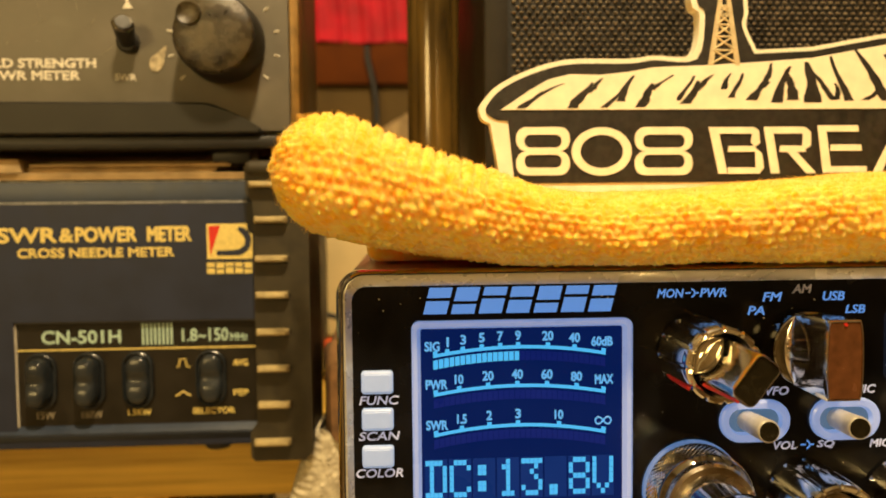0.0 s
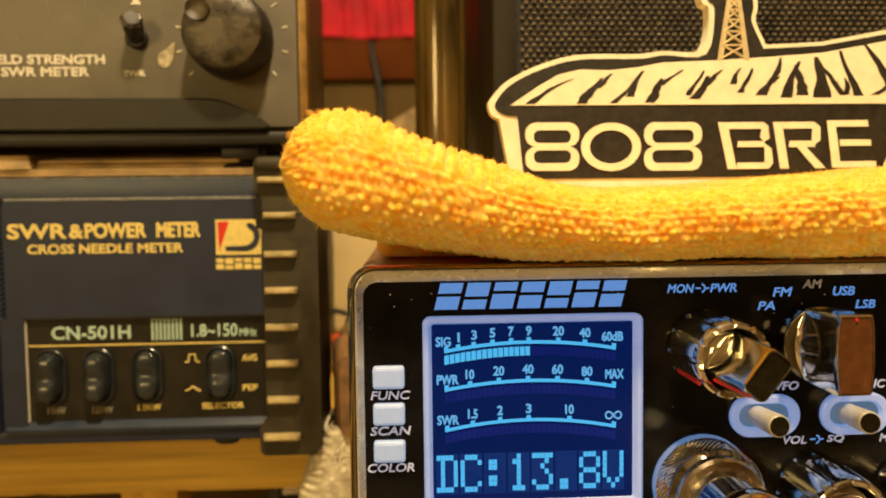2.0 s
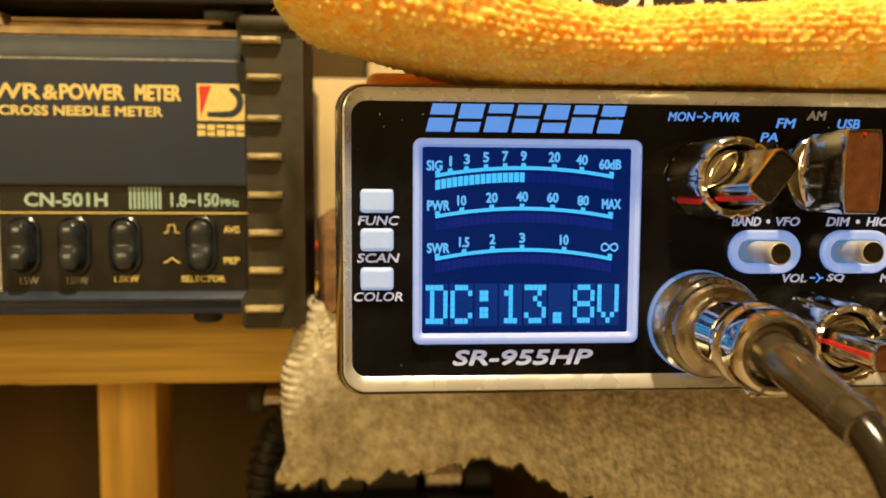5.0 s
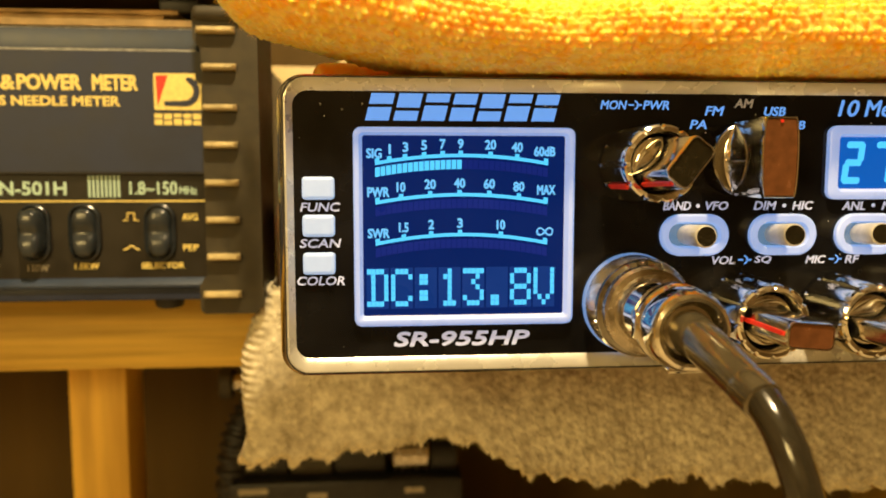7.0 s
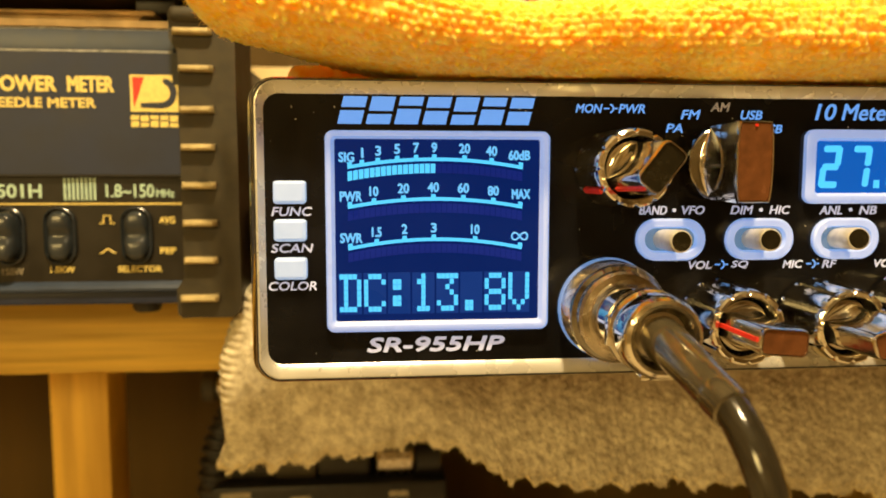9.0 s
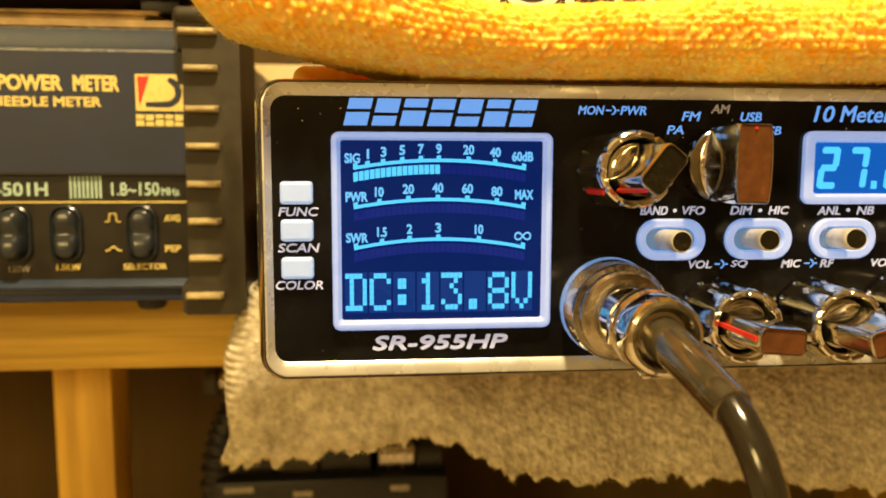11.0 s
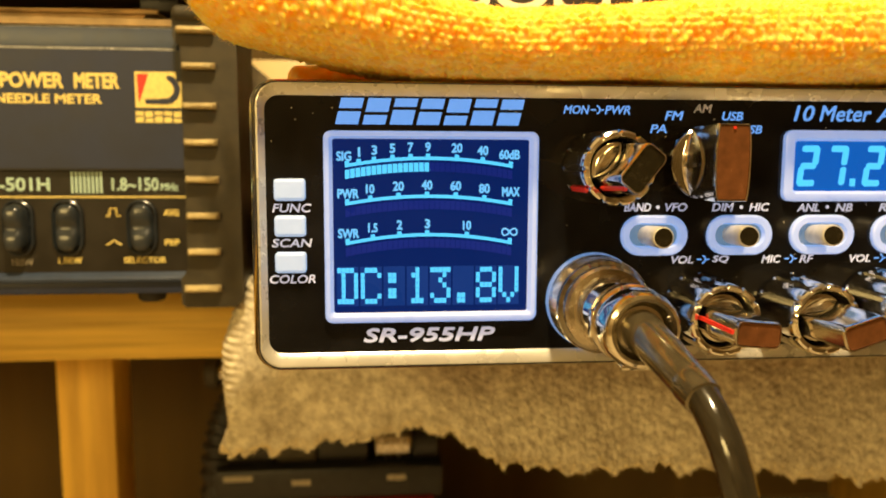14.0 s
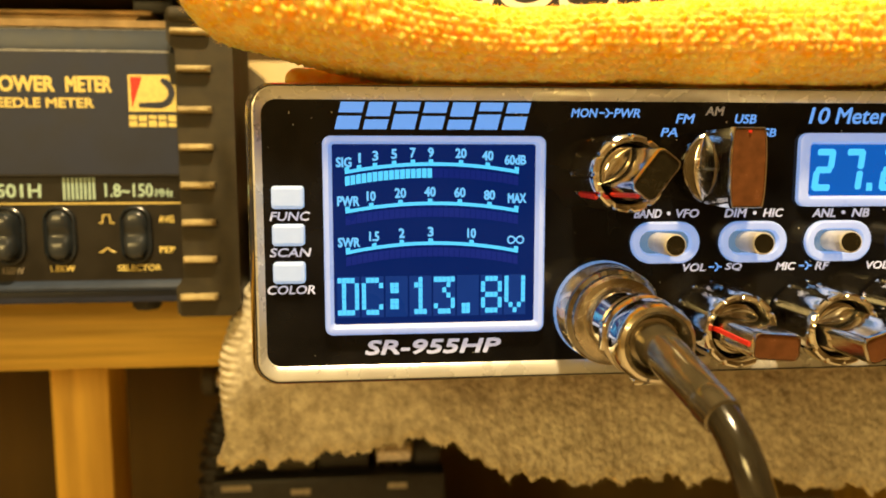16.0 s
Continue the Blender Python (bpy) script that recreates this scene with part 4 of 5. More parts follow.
def felt():
    t = thing("felt_cloth", (60, 110, -2), "grey-brown fleecy cloth with a ragged torn edge hanging under the radio", "cloth")
    rng = np.random.default_rng(11)
    # from the back along the open side, round the fold, then across under the radio
    nu, nv = 760, 230
    s = np.linspace(0, 268, nu)
    xs = np.interp(s, (0, 28, 36, 42, 50, 62, 268), (-15.5, -19.8, -20.0, -18.0, -11.5, 0.5, 206))
    ys = np.interp(s, (0, 28, 36, 42, 50, 62, 268), (110, 78.5, 71.5, 67.8, 67.0, 69.5, 74.0))
    ker = np.hanning(27) / np.hanning(27).sum()
    xs = np.convolve(np.pad(xs, 13, mode="reflect", reflect_type="odd"), ker, "valid")
    ys = np.convolve(np.pad(ys, 13, mode="reflect", reflect_type="odd"), ker, "valid")
    low = np.interp(xs, (-20, -16, -3.3, 13.4, 24.4, 33, 40.3, 48, 55.9, 63.3, 82.8, 119, 164, 206), (-44.5, -42.5, -42.8, -41.6, -40.2, -39.4, -38.6, -41.0, -45.4, -49.6, -52.9, -54.2, -58.2, -64))
    low = np.where(s < 40, np.interp(s, (0, 18, 30, 40), (-36, -41, -45.5, -44.5)), low)
    rag = np.convolve(rng.normal(size=nu + 8), np.ones(9) / 9, "valid") * 2.2 + np.convolve(rng.normal(size=nu + 2), np.ones(3) / 3, "valid") * 0.3
    rag += 1.0 * np.sin(s * 0.42 + 2 * np.sin(s * 0.11))
    tuft = np.zeros(nu)
    for c in rng.uniform(44, 268, 70):
        tuft -= np.clip(1 - np.abs(s - c) / rng.uniform(0.7, 2.4), 0, 1) * rng.uniform(0.2, 1.2)
    rag = np.clip(rag, -1.8, 1.8) + tuft
    high = np.where(xs > -0.4, 34.0, 9.0) - 1.0 * np.sin(s * 0.3) ** 2
    T = np.linspace(0, 1, nv)[None, :]
    Z = high[:, None] + (low - high)[:, None] * T + rag[:, None] * T ** 12
    edge_x = np.interp(Z, (-52, -45, -36, -24, -12, -3.5, 3.3, 10, 20, 35), (-23.0, -22.0, -19.0, -20.2, -20.2, -17.6, -15.0, -10.8, -8.0, -5.0))
    join = np.where(Z > 0, -0.4, 24.0)
    rel = np.clip((join - xs[:, None]) / (join + 20.0), 0, None)
    X = np.where(xs[:, None] < join, join - rel * (join - edge_x), xs[:, None])
    billow = 1.0 * np.sin(s[:, None] * 0.07 + 1.0) + 0.6 * np.sin(s[:, None] * 0.19 + Z * 0.12)
    Y = ys[:, None] + billow * np.clip(-Z / 20, 0, 1) - 2.0 * np.clip(-Z / 45, 0, 1) ** 2
    # the free hem swings forward
    swing = 10.0 * np.clip((-Z - 12) / 42, 0, 1) ** 1.6 * np.clip((X - 5) / 40, 0, 1)
    k = 1 - swing / 220
    X, Y, Z = 23 + (X - 23) * k, Y - swing, 42 + (Z - 42) * k
    # under the radio the upper part bends back and lies flat
    over = np.where(xs[:, None] > -0.4, np.clip(Z + 0.6, 0, None), 0)
    Y, Z = Y + over, np.where(xs[:, None] > -0.4, np.minimum(Z, -0.6) + 0.0 * over, Z)
    P = np.stack([X, Y, Z], axis=-1)
    N = normals_of(P)
    N *= np.where(N[nu // 2, nv - 20, 1] > 0, -1, 1)
    H = loops(s[:, None] * 0.8 + 0.6 * Z + 300, 0.8 * Z - 0.6 * s[:, None] + 400, 2.3, 2.1, 0.75) * 0.30 + loops(s[:, None] * 0.5 - 0.85 * Z + 300, 0.5 * Z + 0.85 * s[:, None] + 100, 1.1, 1.15, 0.7) * 0.22
    ribs = np.clip((47 - s[:, None]) / 6, 0, 1) * 0.75 * (0.5 + 0.5 * np.cos(2 * np.pi * (Z + 0.12 * s[:, None]) / 2.3))
    front = P + N * (H * (np.clip((s[:, None] - 40) / 10, 0.25, 1) + 2.0 * np.clip((X - 40) / 40, 0, 1)) + ribs)[..., None]
    grid_mesh("cloth_front", front, FELT, t, "")
    back = P - N * 1.3
    grid_mesh("cloth_back", back, FELT, t)
    # the torn edge closes the two faces
    edge = np.stack([front[:, -1], back[:, -1]], axis=1)
    grid_mesh("torn_edge", edge, FELT_FIBRE, t, "pale torn edge")
    pts = front[:, -10:].reshape(-1, 3)
    n = np.tile(np.array((0, -0.35, -1.0)), (len(pts), 1))
    fibres("frayed_fringe", pts, n, 9000, 1.3, FELT_FIBRE, t, 5, "frayed pale fibres")
    fibres("nap", front.reshape(-1, 3), N.reshape(-1, 3), 9000, 0.5, FELT, t, 6, "short nap")
    # the part that lies under the radio
    part("cloth_bed", box(1, 203, 112, 230, -2.1, -0.15, 0.6), FELT, t, "")


felt()


def rag():
    t = thing("brown_cloth", (-5.5, 90, -1), "brown cloth stuffed beside the radio on the grey cloth", "cloth")
    rings = []
    for k in range(15):
        y = 66 + 4.5 * k
        f = math.sqrt(max(0.05, 1 - (1 - min(1, (k + 0.3) / 3)) ** 2))
        ring = []
        for x, z in rrect(-10.4, -0.9, 3.0, 33.0, 4.2, 7):
            w = 1 + 0.05 * math.sin(z * 0.5 + y * 0.3) + 0.03 * math.sin(x * 1.3 + y * 0.9)
            ring.append((min(-0.7, -5.6 + (x + 5.6) * f * w), y, 17 + (z - 17) * (0.6 + 0.4 * f) * w))
        rings.append(ring)
    part("cloth_roll", loft(bmesh.new(), rings), BROWN_FELT, t, "", 60)


rag()


# ---------------------------------------------------------------- power meter
def power_meter():
    m = thing("power_meter", (-100, 120, 0.6), "dark navy standing wave and power meter with rubber corner guards", "meter")
    part("body", box(-232, -20, 71.5, 186, 4.6, 80.4, 1.2, 3), NAVY, m, "dark navy case", 40)
    # sloped brow along the top
    bm = loft(bmesh.new(), [[(x, y, z) for y, z in ((70.2, 75.1), (70.0, 75.9), (70.9, 81.0), (72.5, 81.6), (100, 81.6), (100, 75.1))] for x in (-230, -30.6)])
    part("brow", bm, NAVY_EDGE, m, "pale-edged top brow", 30)
    # Highlights along the brow and face plate, painted as pale strips.
    for x0, z0, y0 in ((-230, 81.0, 70.75), (-101.4, 74.75, 69.75), (-101.4, 75.15, 70.05)):
        part("lit_edge", box(x0, -30.9, y0, y0 + 0.5, z0, z0 + 0.28, 0.1, 1), LIT_EDGE, m, "thin pale strip painted as an edge highlight")
    part("face_plate", prism(rrect(-101.8, -29.0, 41.4, 75.0, 0.8, 3), 69.8, 72.0, 0.35), NAVY, m, "smooth navy face plate", 40)
    part("face_side", prism(rrect(-103.6, -97.2, 8.2, 41.4, 0.4, 3), 69.9, 72.0, 0.3), NAVY, m, "", 40)
    part("face_sill", loft(bmesh.new(), [[(x, y, z) for y, z in ((69.5, 8.4), (69.3, 9.2), (69.8, 10.0), (71.8, 11.6), (72.2, 8.0))] for x in (-103, -28.4)]), NAVY_EDGE, m, "lower sill", 30)
    part("chin", box(-232, -20, 70.6, 72.4, 4.6, 8.3, 0.5), NAVY, m, "", 40)
    part("recess", prism(rrect(-97.2, -28.6, 9.4, 41.3, 0.5, 3), 71.2, 72.0), RECESS, m, "dark recessed switch panel")
    # Black patch laid on the plate for the dark gap by the guard.
    part("corner_gap_patch", prism(rrect(-31.0, -28.5, 66.0, 74.8, 1.1, 4), 69.55, 69.9), BLACK, m, "black patch standing for the dark gap by the guard")
    # Shade under the recess top, drawn as a black strip.
    part("recess_shade", box(-97.2, -28.6, 69.9, 71.3, 40.7, 41.5, 0.2), BLACK, m, "black strip painted as shade along the recess top")
    y = 71.0
    part("recess_line", box(-97.2, -29.4, y, 71.3, 32.9, 33.35, 0), GOLD_INK, m, "thin gold line")
    part("recess_edge", box(-97.4, -96.9, 70.4, 71.3, 11, 40.5, 0.1), CREAM_INK, m, "")
    lettering("model_lettering", "CN-501H", -90.1, -67.8, 34.8, 38.7, y, PALE_INK, m, 0, 0.014)
    bars("stripe_mark", [(-61.9 + 1.15 * i, -61.9 + 1.15 * i + 0.62, 34.2, 40.4) for i in range(8)], y, PALE_INK, m, "pale vertical stripes")
    lettering("range_lettering", "1.8~150", -50.6, -37.4, 34.9, 38.7, y, PALE_INK, m, 0, 0.01)
    lettering("range_lettering", "MHz", -36.8, -31.9, 35.0, 37.2, y, PALE_INK, m, 0, 0.01)
    lettering("title_lettering", "SWR", -100.7, -84.2, 63.9, 68.3, 69.7, GOLD_INK, m, 0, 0.045)
    lettering("title_lettering", "&", -83.6, -79.6, 63.9, 68.0, 69.7, GOLD_INK, m, 0, 0.045)
    lettering("title_lettering", "POWER", -79.2, -62.0, 63.9, 68.3, 69.7, GOLD_INK, m, 0, 0.045)
    lettering("title_lettering", "METER", -59.2, -46.8, 63.9, 68.3, 69.7, GOLD_INK, m, 0, 0.045)
    lettering("subtitle_lettering", "CROSS NEEDLE METER", -95.3, -51.8, 59.6, 62.4, 69.7, GOLD_INK, m, 0, 0.02)
    # maker's badge as plain shapes
    b = part("badge", prism(rrect(-42.5, -29.6, 58.7, 68.8, 0.1, 1), 69.62, 69.85), GOLD_INK, m, "gold square badge")
    bm = bmesh.new()
    bm.faces.new([bm.verts.new((px, 69.56, pz)) for px, pz in ((-41.9, 68.2), (-38.6, 68.2), (-41.6, 59.6))])
    part("badge_wedge", bm, RED_INK, b, "red wedge")
    arcp = [(-38.6, 68.0), (-33.6, 67.4)] + [(-34.4 + 3.6 * math.cos(a), 63.9 + 3.5 * math.sin(a)) for a in [radians(60 - 20 * i) for i in range(8)]] + [(-39.8, 60.4)]
    bm = tube([(px, 69.6, pz) for px, pz in arcp[1:]], [0.5] + [0.95] * (len(arcp) - 3) + [0.7], 6)
    for v in bm.verts:
        v.co.y = 69.60 + (v.co.y - 69.6) * 0.05
    part("badge_curve", bm, NAVY, b, "dark curve")
    word_blocks("badge_block", -42.6, -29.4, 54.5, 57.7, 69.65, 5, 0.0, GOLD_INK, m, "gold block of a mark")
    for cx, word in ((-90.5, 0), (-77.0, 1), (-63.3, 2), (-42.5, 3)):
        s = part("rocker_switch", loft(bmesh.new(), [at_y(rrect(cx - 4.4, cx + 4.4, 16.0, 32.4, 4.3, 8), 71.6), at_y(rrect(cx - 4.3, cx + 4.3, 16.1, 32.3, 4.2, 8), 70.2), at_y(rrect(cx - 3.9, cx + 3.9, 16.5, 31.9, 3.8, 8), 69.9), at_y(rrect(cx - 3.6, cx + 3.6, 16.8, 31.6, 3.5, 8), 70.9)]), ROCKER, m, "black oval rocker switch", 40)
        lift = (3.6, 3.6, 0.7, 0.8)[word]
        P = np.zeros((33, 17, 3))
        for i, q in enumerate(np.linspace(-1, 1, 33)):
            w = 3.35 * math.sqrt(max(0.0, 1 - abs(q) ** 4.5))
            for j, r in enumerate(np.linspace(-1, 1, 17)):
                dip = 1.9 + lift - 1.0 * math.exp(-((q - 0.02) / 0.24) ** 2) - 0.45 * (q + 0.1)
                P[i, j] = (cx + w * r, 71.0 - dip * (1 - r ** 4) ** 0.4 * (1 - q ** 8) ** 0.4, 24.2 + 7.1 * q)
        grid_mesh("rocker", P, ROCKER, None).parent = s
    lettering("switch_lettering", "1.5KW", -66.5, -59.8, 13.7, 15.5, y, GOLD_INK, m, 0, 0.015)
    lettering("switch_lettering", "SELECTOR", -48.1, -36.0, 13.7, 15.5, y, GOLD_INK, m, 0, 0.015)
    lettering("switch_lettering", "AVG", -36.3, -31.9, 27.5, 29.5, y, GOLD_INK, m, 0, 0.015)
    lettering("switch_lettering", "PEP", -36.3, -31.9, 18.8, 20.7, y, GOLD_INK, m, 0, 0.015)
    lettering("switch_lettering", "15W", -92.0, -87.0, 13.2, 15.2, y, DIM_INK, m)
    lettering("switch_lettering", "150W", -79.4, -73.6, 13.2, 15.2, y, DIM_INK, m)
    part("pulse_mark", tube([(-52.6, y, 27.6), (-51.6, y, 27.6), (-51.4, y, 29.8), (-49.7, y, 29.8), (-49.5, y, 27.6), (-48.4, y, 27.6)], 0.25, 6), GOLD_INK, m, "square wave mark")
    part("pulse_mark", tube(smooth_path([(-52.8, y, 19.2), (-51.8, y, 19.5), (-50.6, y, 20.4), (-49.4, y, 19.5), (-48.4, y, 19.2)], 4), 0.25, 6), GOLD_INK, m, "round wave mark")
    # vent column and the gold-edged meter window beyond it
    bm = bmesh.new()
    for i in range(24):
        z = 41.0 + 1.45 * i
        box(-109.6, -103.0, 69.8, 72.0, z, z + 0.8, 0.15, 1, bm)
    part("vent_ribs", bm, NAVY_EDGE, m, "fine horizontal vent ribs")
    part("window_frame", loft(bmesh.new(), [at_y(rrect(-188, -110.0, 38.6, 74.6, 1.5), 72), at_y(rrect(-188, -110.0, 38.6, 74.6, 1.5), 69.4), at_y(rrect(-187, -111.0, 39.6, 73.6, 1.0), 69.2), at_y(rrect(-186.6, -111.4, 40.0, 73.2, 0.8), 71.4)], False, False), GOLD_INK, m, "gold edged meter window", 40)
    part("window_glass", prism(rrect(-187, -111, 39.5, 73.8, 0.8), 70.6, 71.4), BLACK_GLOSS, m, "dark meter window")
    part("side_plate", prism(rrect(-188, -105.0, 8.0, 37.4, 0.8, 3), 70.0, 72.0, 0.4), NAVY, m, "", 40)
    # rubber corner guard
    outline = [(-29.0, 1.5), (-30.2, 2.6), (-30.3, 9.6), (-28.3, 12.6), (-28.2, 74.4), (-30.3, 77.6), (-30.4, 84.4), (-29.2, 85.8), (-15.0, 85.8), (-13.0, 83.6), (-12.8, 4.0), (-14.8, 1.5)]
    g = part("corner_guard", prism(outline, 64.2, 92, 1.5), RUBBER, m, "dusty ribbed rubber corner guard", 40)
    part("guard_cap", box(-30.2, -13.4, 62.2, 90, 82.2, 86.3, 1.8, 4), RUBBER, g, "rounded top of the guard", 60)
    for i, z in enumerate((79.4, 69.5, 58.6, 48.4, 38.0, 27.7, 17.4, 6.8)):
        x0 = -29.0 if i in (0, 7) else -27.7
        prof = ((65.0, z + 1.35), (62.4, z + 1.15), (61.7, z + 0.8), (61.5, z + 0.1), (61.8, z - 0.45), (65.0, z - 0.7))
        bm = loft(bmesh.new(), [[(x, 65.0 + (yy - 65.0) * k, zz) for yy, zz in prof] for x, k in ((x0 - 0.1, 0.7), (x0 + 0.5, 1.0), (-19.6, 1.0), (-18.8, 0.7))])
        part("guard_rib", bm, RUBBER_RIB, g, "raised rib, painted pale for light on its top", 30)
    part("corner_guard", box(-240, -224, 65, 110, 1.4, 86, 3, 3), RUBBER, m, "dusty ribbed rubber corner guard", 40)
    for fx, fy in ((-43.5, 82), (-43.5, 170), (-210, 82), (-210, 170)):
        f = lathe([(4.2, 0), (4.2, 3.0), (3.4, 4.0)], 0, 0, 24)
        bmesh.ops.transform(f, matrix=Matrix.Translation((fx, fy, 4.7)) @ Matrix.Rotation(radians(-90), 4, "X"), verts=f.verts)
        part("foot", f, BLACK, m, "", 40)


power_meter()


# ---------------------------------------------------------------- packing strips and the field strength meter above
def strips():
    rng = random.Random(3)
    for i, (x0, x1, y0, z0, z1) in enumerate(((-230, -32, 70.6, 81.7, 83.6), (-190, -40, 72.5, 83.7, 85.2), (-92, -36, 71.0, 85.3, 86.2), (-110, -94, 70.0, 83.7, 87.5))):
        bm = box(x0, x1, y0, y0 + 90, z0, z1, 0.15, 1)
        for v in bm.verts:
            v.co.y += rng.uniform(-0.8, 0.8)
            v.co.x += rng.uniform(-0.8, 0.8)
        ob = part("cardboard_strip", bm, CARD)
        tagged(ob, "thin tan cardboard strip packed between the two meters", "cardboard", "packing strips")


strips()


def field_meter():
    m = thing("field_strength_meter", (-100, 120, 86), "worn grey field strength meter with a round black knob", "meter")
    part("case", box(-200, -16.6, 73, 126, 90.2, 158, 1.0), CASE_SIDE, m, "metal case, brown standing for light on its side", 40)
    part("front_panel", prism(rrect(-199, -18.2, 95.0, 156.5, 0.6, 3), 70.0, 74, 0.25), GREY_PANEL, m, "scuffed grey front panel", 40)
    part("side_trim", box(-18.1, -15.4, 69.8, 78, 92, 157, 0.7), EDGE_BRASS, m, "brown edge trim", 40)
    bar_outline = smooth_flat([(-104, 94.0), (-60, 93.9), (-32, 94.0), (-26.0, 94.4), (-29, 97.5), (-38, 101.8), (-45, 102.8), (-70, 102.9), (-102, 102.9), (-105.6, 101.0), (-105.8, 96)], 3)
    part("stand_bar", loft(bmesh.new(), [at_y(bar_outline, 70.4), at_y(bar_outline, 66.6), at_y([(x * 0.992 - 0.5, 98.4 + (z - 98.4) * 0.86) for x, z in bar_outline], 66.0)]), BAR_BLACK, m, "folded dark tilt bar", 40)
    part("lower_lip", box(-199, -17, 67.5, 74, 89.9, 93.6, 0.8), BAR_BLACK, m, "", 40)
    lettering("title_lettering", "FIELD STRENGTH", -104.8, -71.9, 112.9, 115.6, 69.85, CREAM_INK, m, 0, 0.035)
    lettering("title_lettering", "SWR METER", -100.4, -76.4, 109.5, 112.2, 69.85, CREAM_INK, m, 0, 0.035)
    lettering("switch_lettering", "SWR", -66.8, -60.9, 109.4, 111.2, 69.85, CREAM_INK, m, 0, 0.01)
    bars("worn_lettering", [(-51.2 + 3.0 * i, -49.0 + 3.0 * i, 138.2, 140.0) for i in range(9)], 69.85, DIM_INK, m, "worn unreadable lettering")
    part("title_line", box(-63.2, -62.8, 69.85, 70.1, 131, 150, 0), CREAM_INK, m, "")
    part("title_mark", prism([(-64.2, 129.4), (-61.4, 129.4), (-62.8, 131.8)], 69.8, 70.05), CREAM_INK, m, "small cream triangle")
    rng = random.Random(12)
    for _ in range(26):
        x, z, a, n = rng.uniform(-108, -22), rng.uniform(104, 152), rng.uniform(-0.6, 2.2), rng.uniform(0.8, 6.0)
        pts = [(x + n * q * math.cos(a) + 0.15 * rng.random(), 70.0, z + n * q * math.sin(a)) for q in (0, 0.4, 0.8, 1.0)]
        part("scratch", tube(pts, [0.02, 0.07, 0.08, 0.02], 5), SCUFF, m, "faint pale scratch")
    # knob, toggle, scale
    kx, kz = -36.4, 120.0
    for i in range(11):
        a = radians(-40 + 26 * i)
        r0, r1 = 14.4, 16.0
        bm = tube([(kx + r0 * math.cos(a), 69.95, kz + r0 * math.sin(a)), (kx + r1 * math.cos(a), 69.95, kz + r1 * math.sin(a))], 0.28, 6)
        part("scale_tick", bm, CREAM_INK, m)
    k = part("knob", lathe([(11.6, 69.8), (11.8, 68.5), (11.7, 67), (11.4, 60.0), (10.9, 58.4), (9.9, 57.7), (0.01, 57.4)], kx, kz, 72), BLACK, m, "worn round black knob", 30)
    part("knob_cap", lathe([(10.7, 58.2), (10.4, 57.2), (9.4, 56.7), (6.0, 56.2), (0.01, 56.0)], kx, kz, 48), KNOB_CAP, k, "scuffed grey knob cap", 30)
    part("knob_dimple", lathe([(3.3, 56.6), (3.2, 55.5), (2.95, 55.25), (2.5, 55.5), (1.6, 56.0), (0.8, 56.12), (0.01, 56.16)], kx - 5.9, kz + 4.6, 32), KNOB_CAP, k, "round finger dimple", 60)
    tbase = part("toggle_bush", lathe([(3.1, 70), (3.1, 68.6), (2.5, 68.0)], -62.7, 120.0, 24), BLACK, m, "", 30)
    part("toggle_lever", tube([(-62.7, 69, 120.0), (-62.3, 66, 121.6), (-61.8, 63.2, 123.4), (-61.7, 62.6, 123.8)], [2.2, 2.6, 2.9, 2.6], 24), BLACK, tbase, "black toggle lever", 40)
    part("toggle_rim", tube([(-61.9, 63.4, 123.3), (-61.75, 62.8, 123.7), (-61.65, 62.4, 123.9)], [2.95, 2.95, 2.4], 24), DARKENED_CHROME, tbase, "bright rim", 40)
    part("toggle_end", tube([(-61.68, 62.5, 123.86), (-61.6, 62.2, 124.0)], [2.15, 2.0], 20), BLACK, tbase, "dark flat end")
    bm = prism(smooth_flat([(-57.0, 112.8), (-55.2, 111.8), (-53.4, 113.4), (-52.8, 116.0), (-52.4, 118.9), (-53.6, 118.2), (-55.2, 116.8), (-56.8, 115.6)]), 69.75, 70.0, 0.05)
    part("paint_chip", bm, CHIP, m, "bare patch of chipped paint")
    for fx in (-35.5, -180):
        part("foot", box(fx - 5.5, fx + 5.5, 72, 84, 86.0, 90.3, 0.6), BLACK, m, "", 40)
        part("foot", box(fx - 5.5, fx + 5.5, 108, 121, 86.0, 90.3, 0.6), BLACK, m, "", 40)


field_meter()


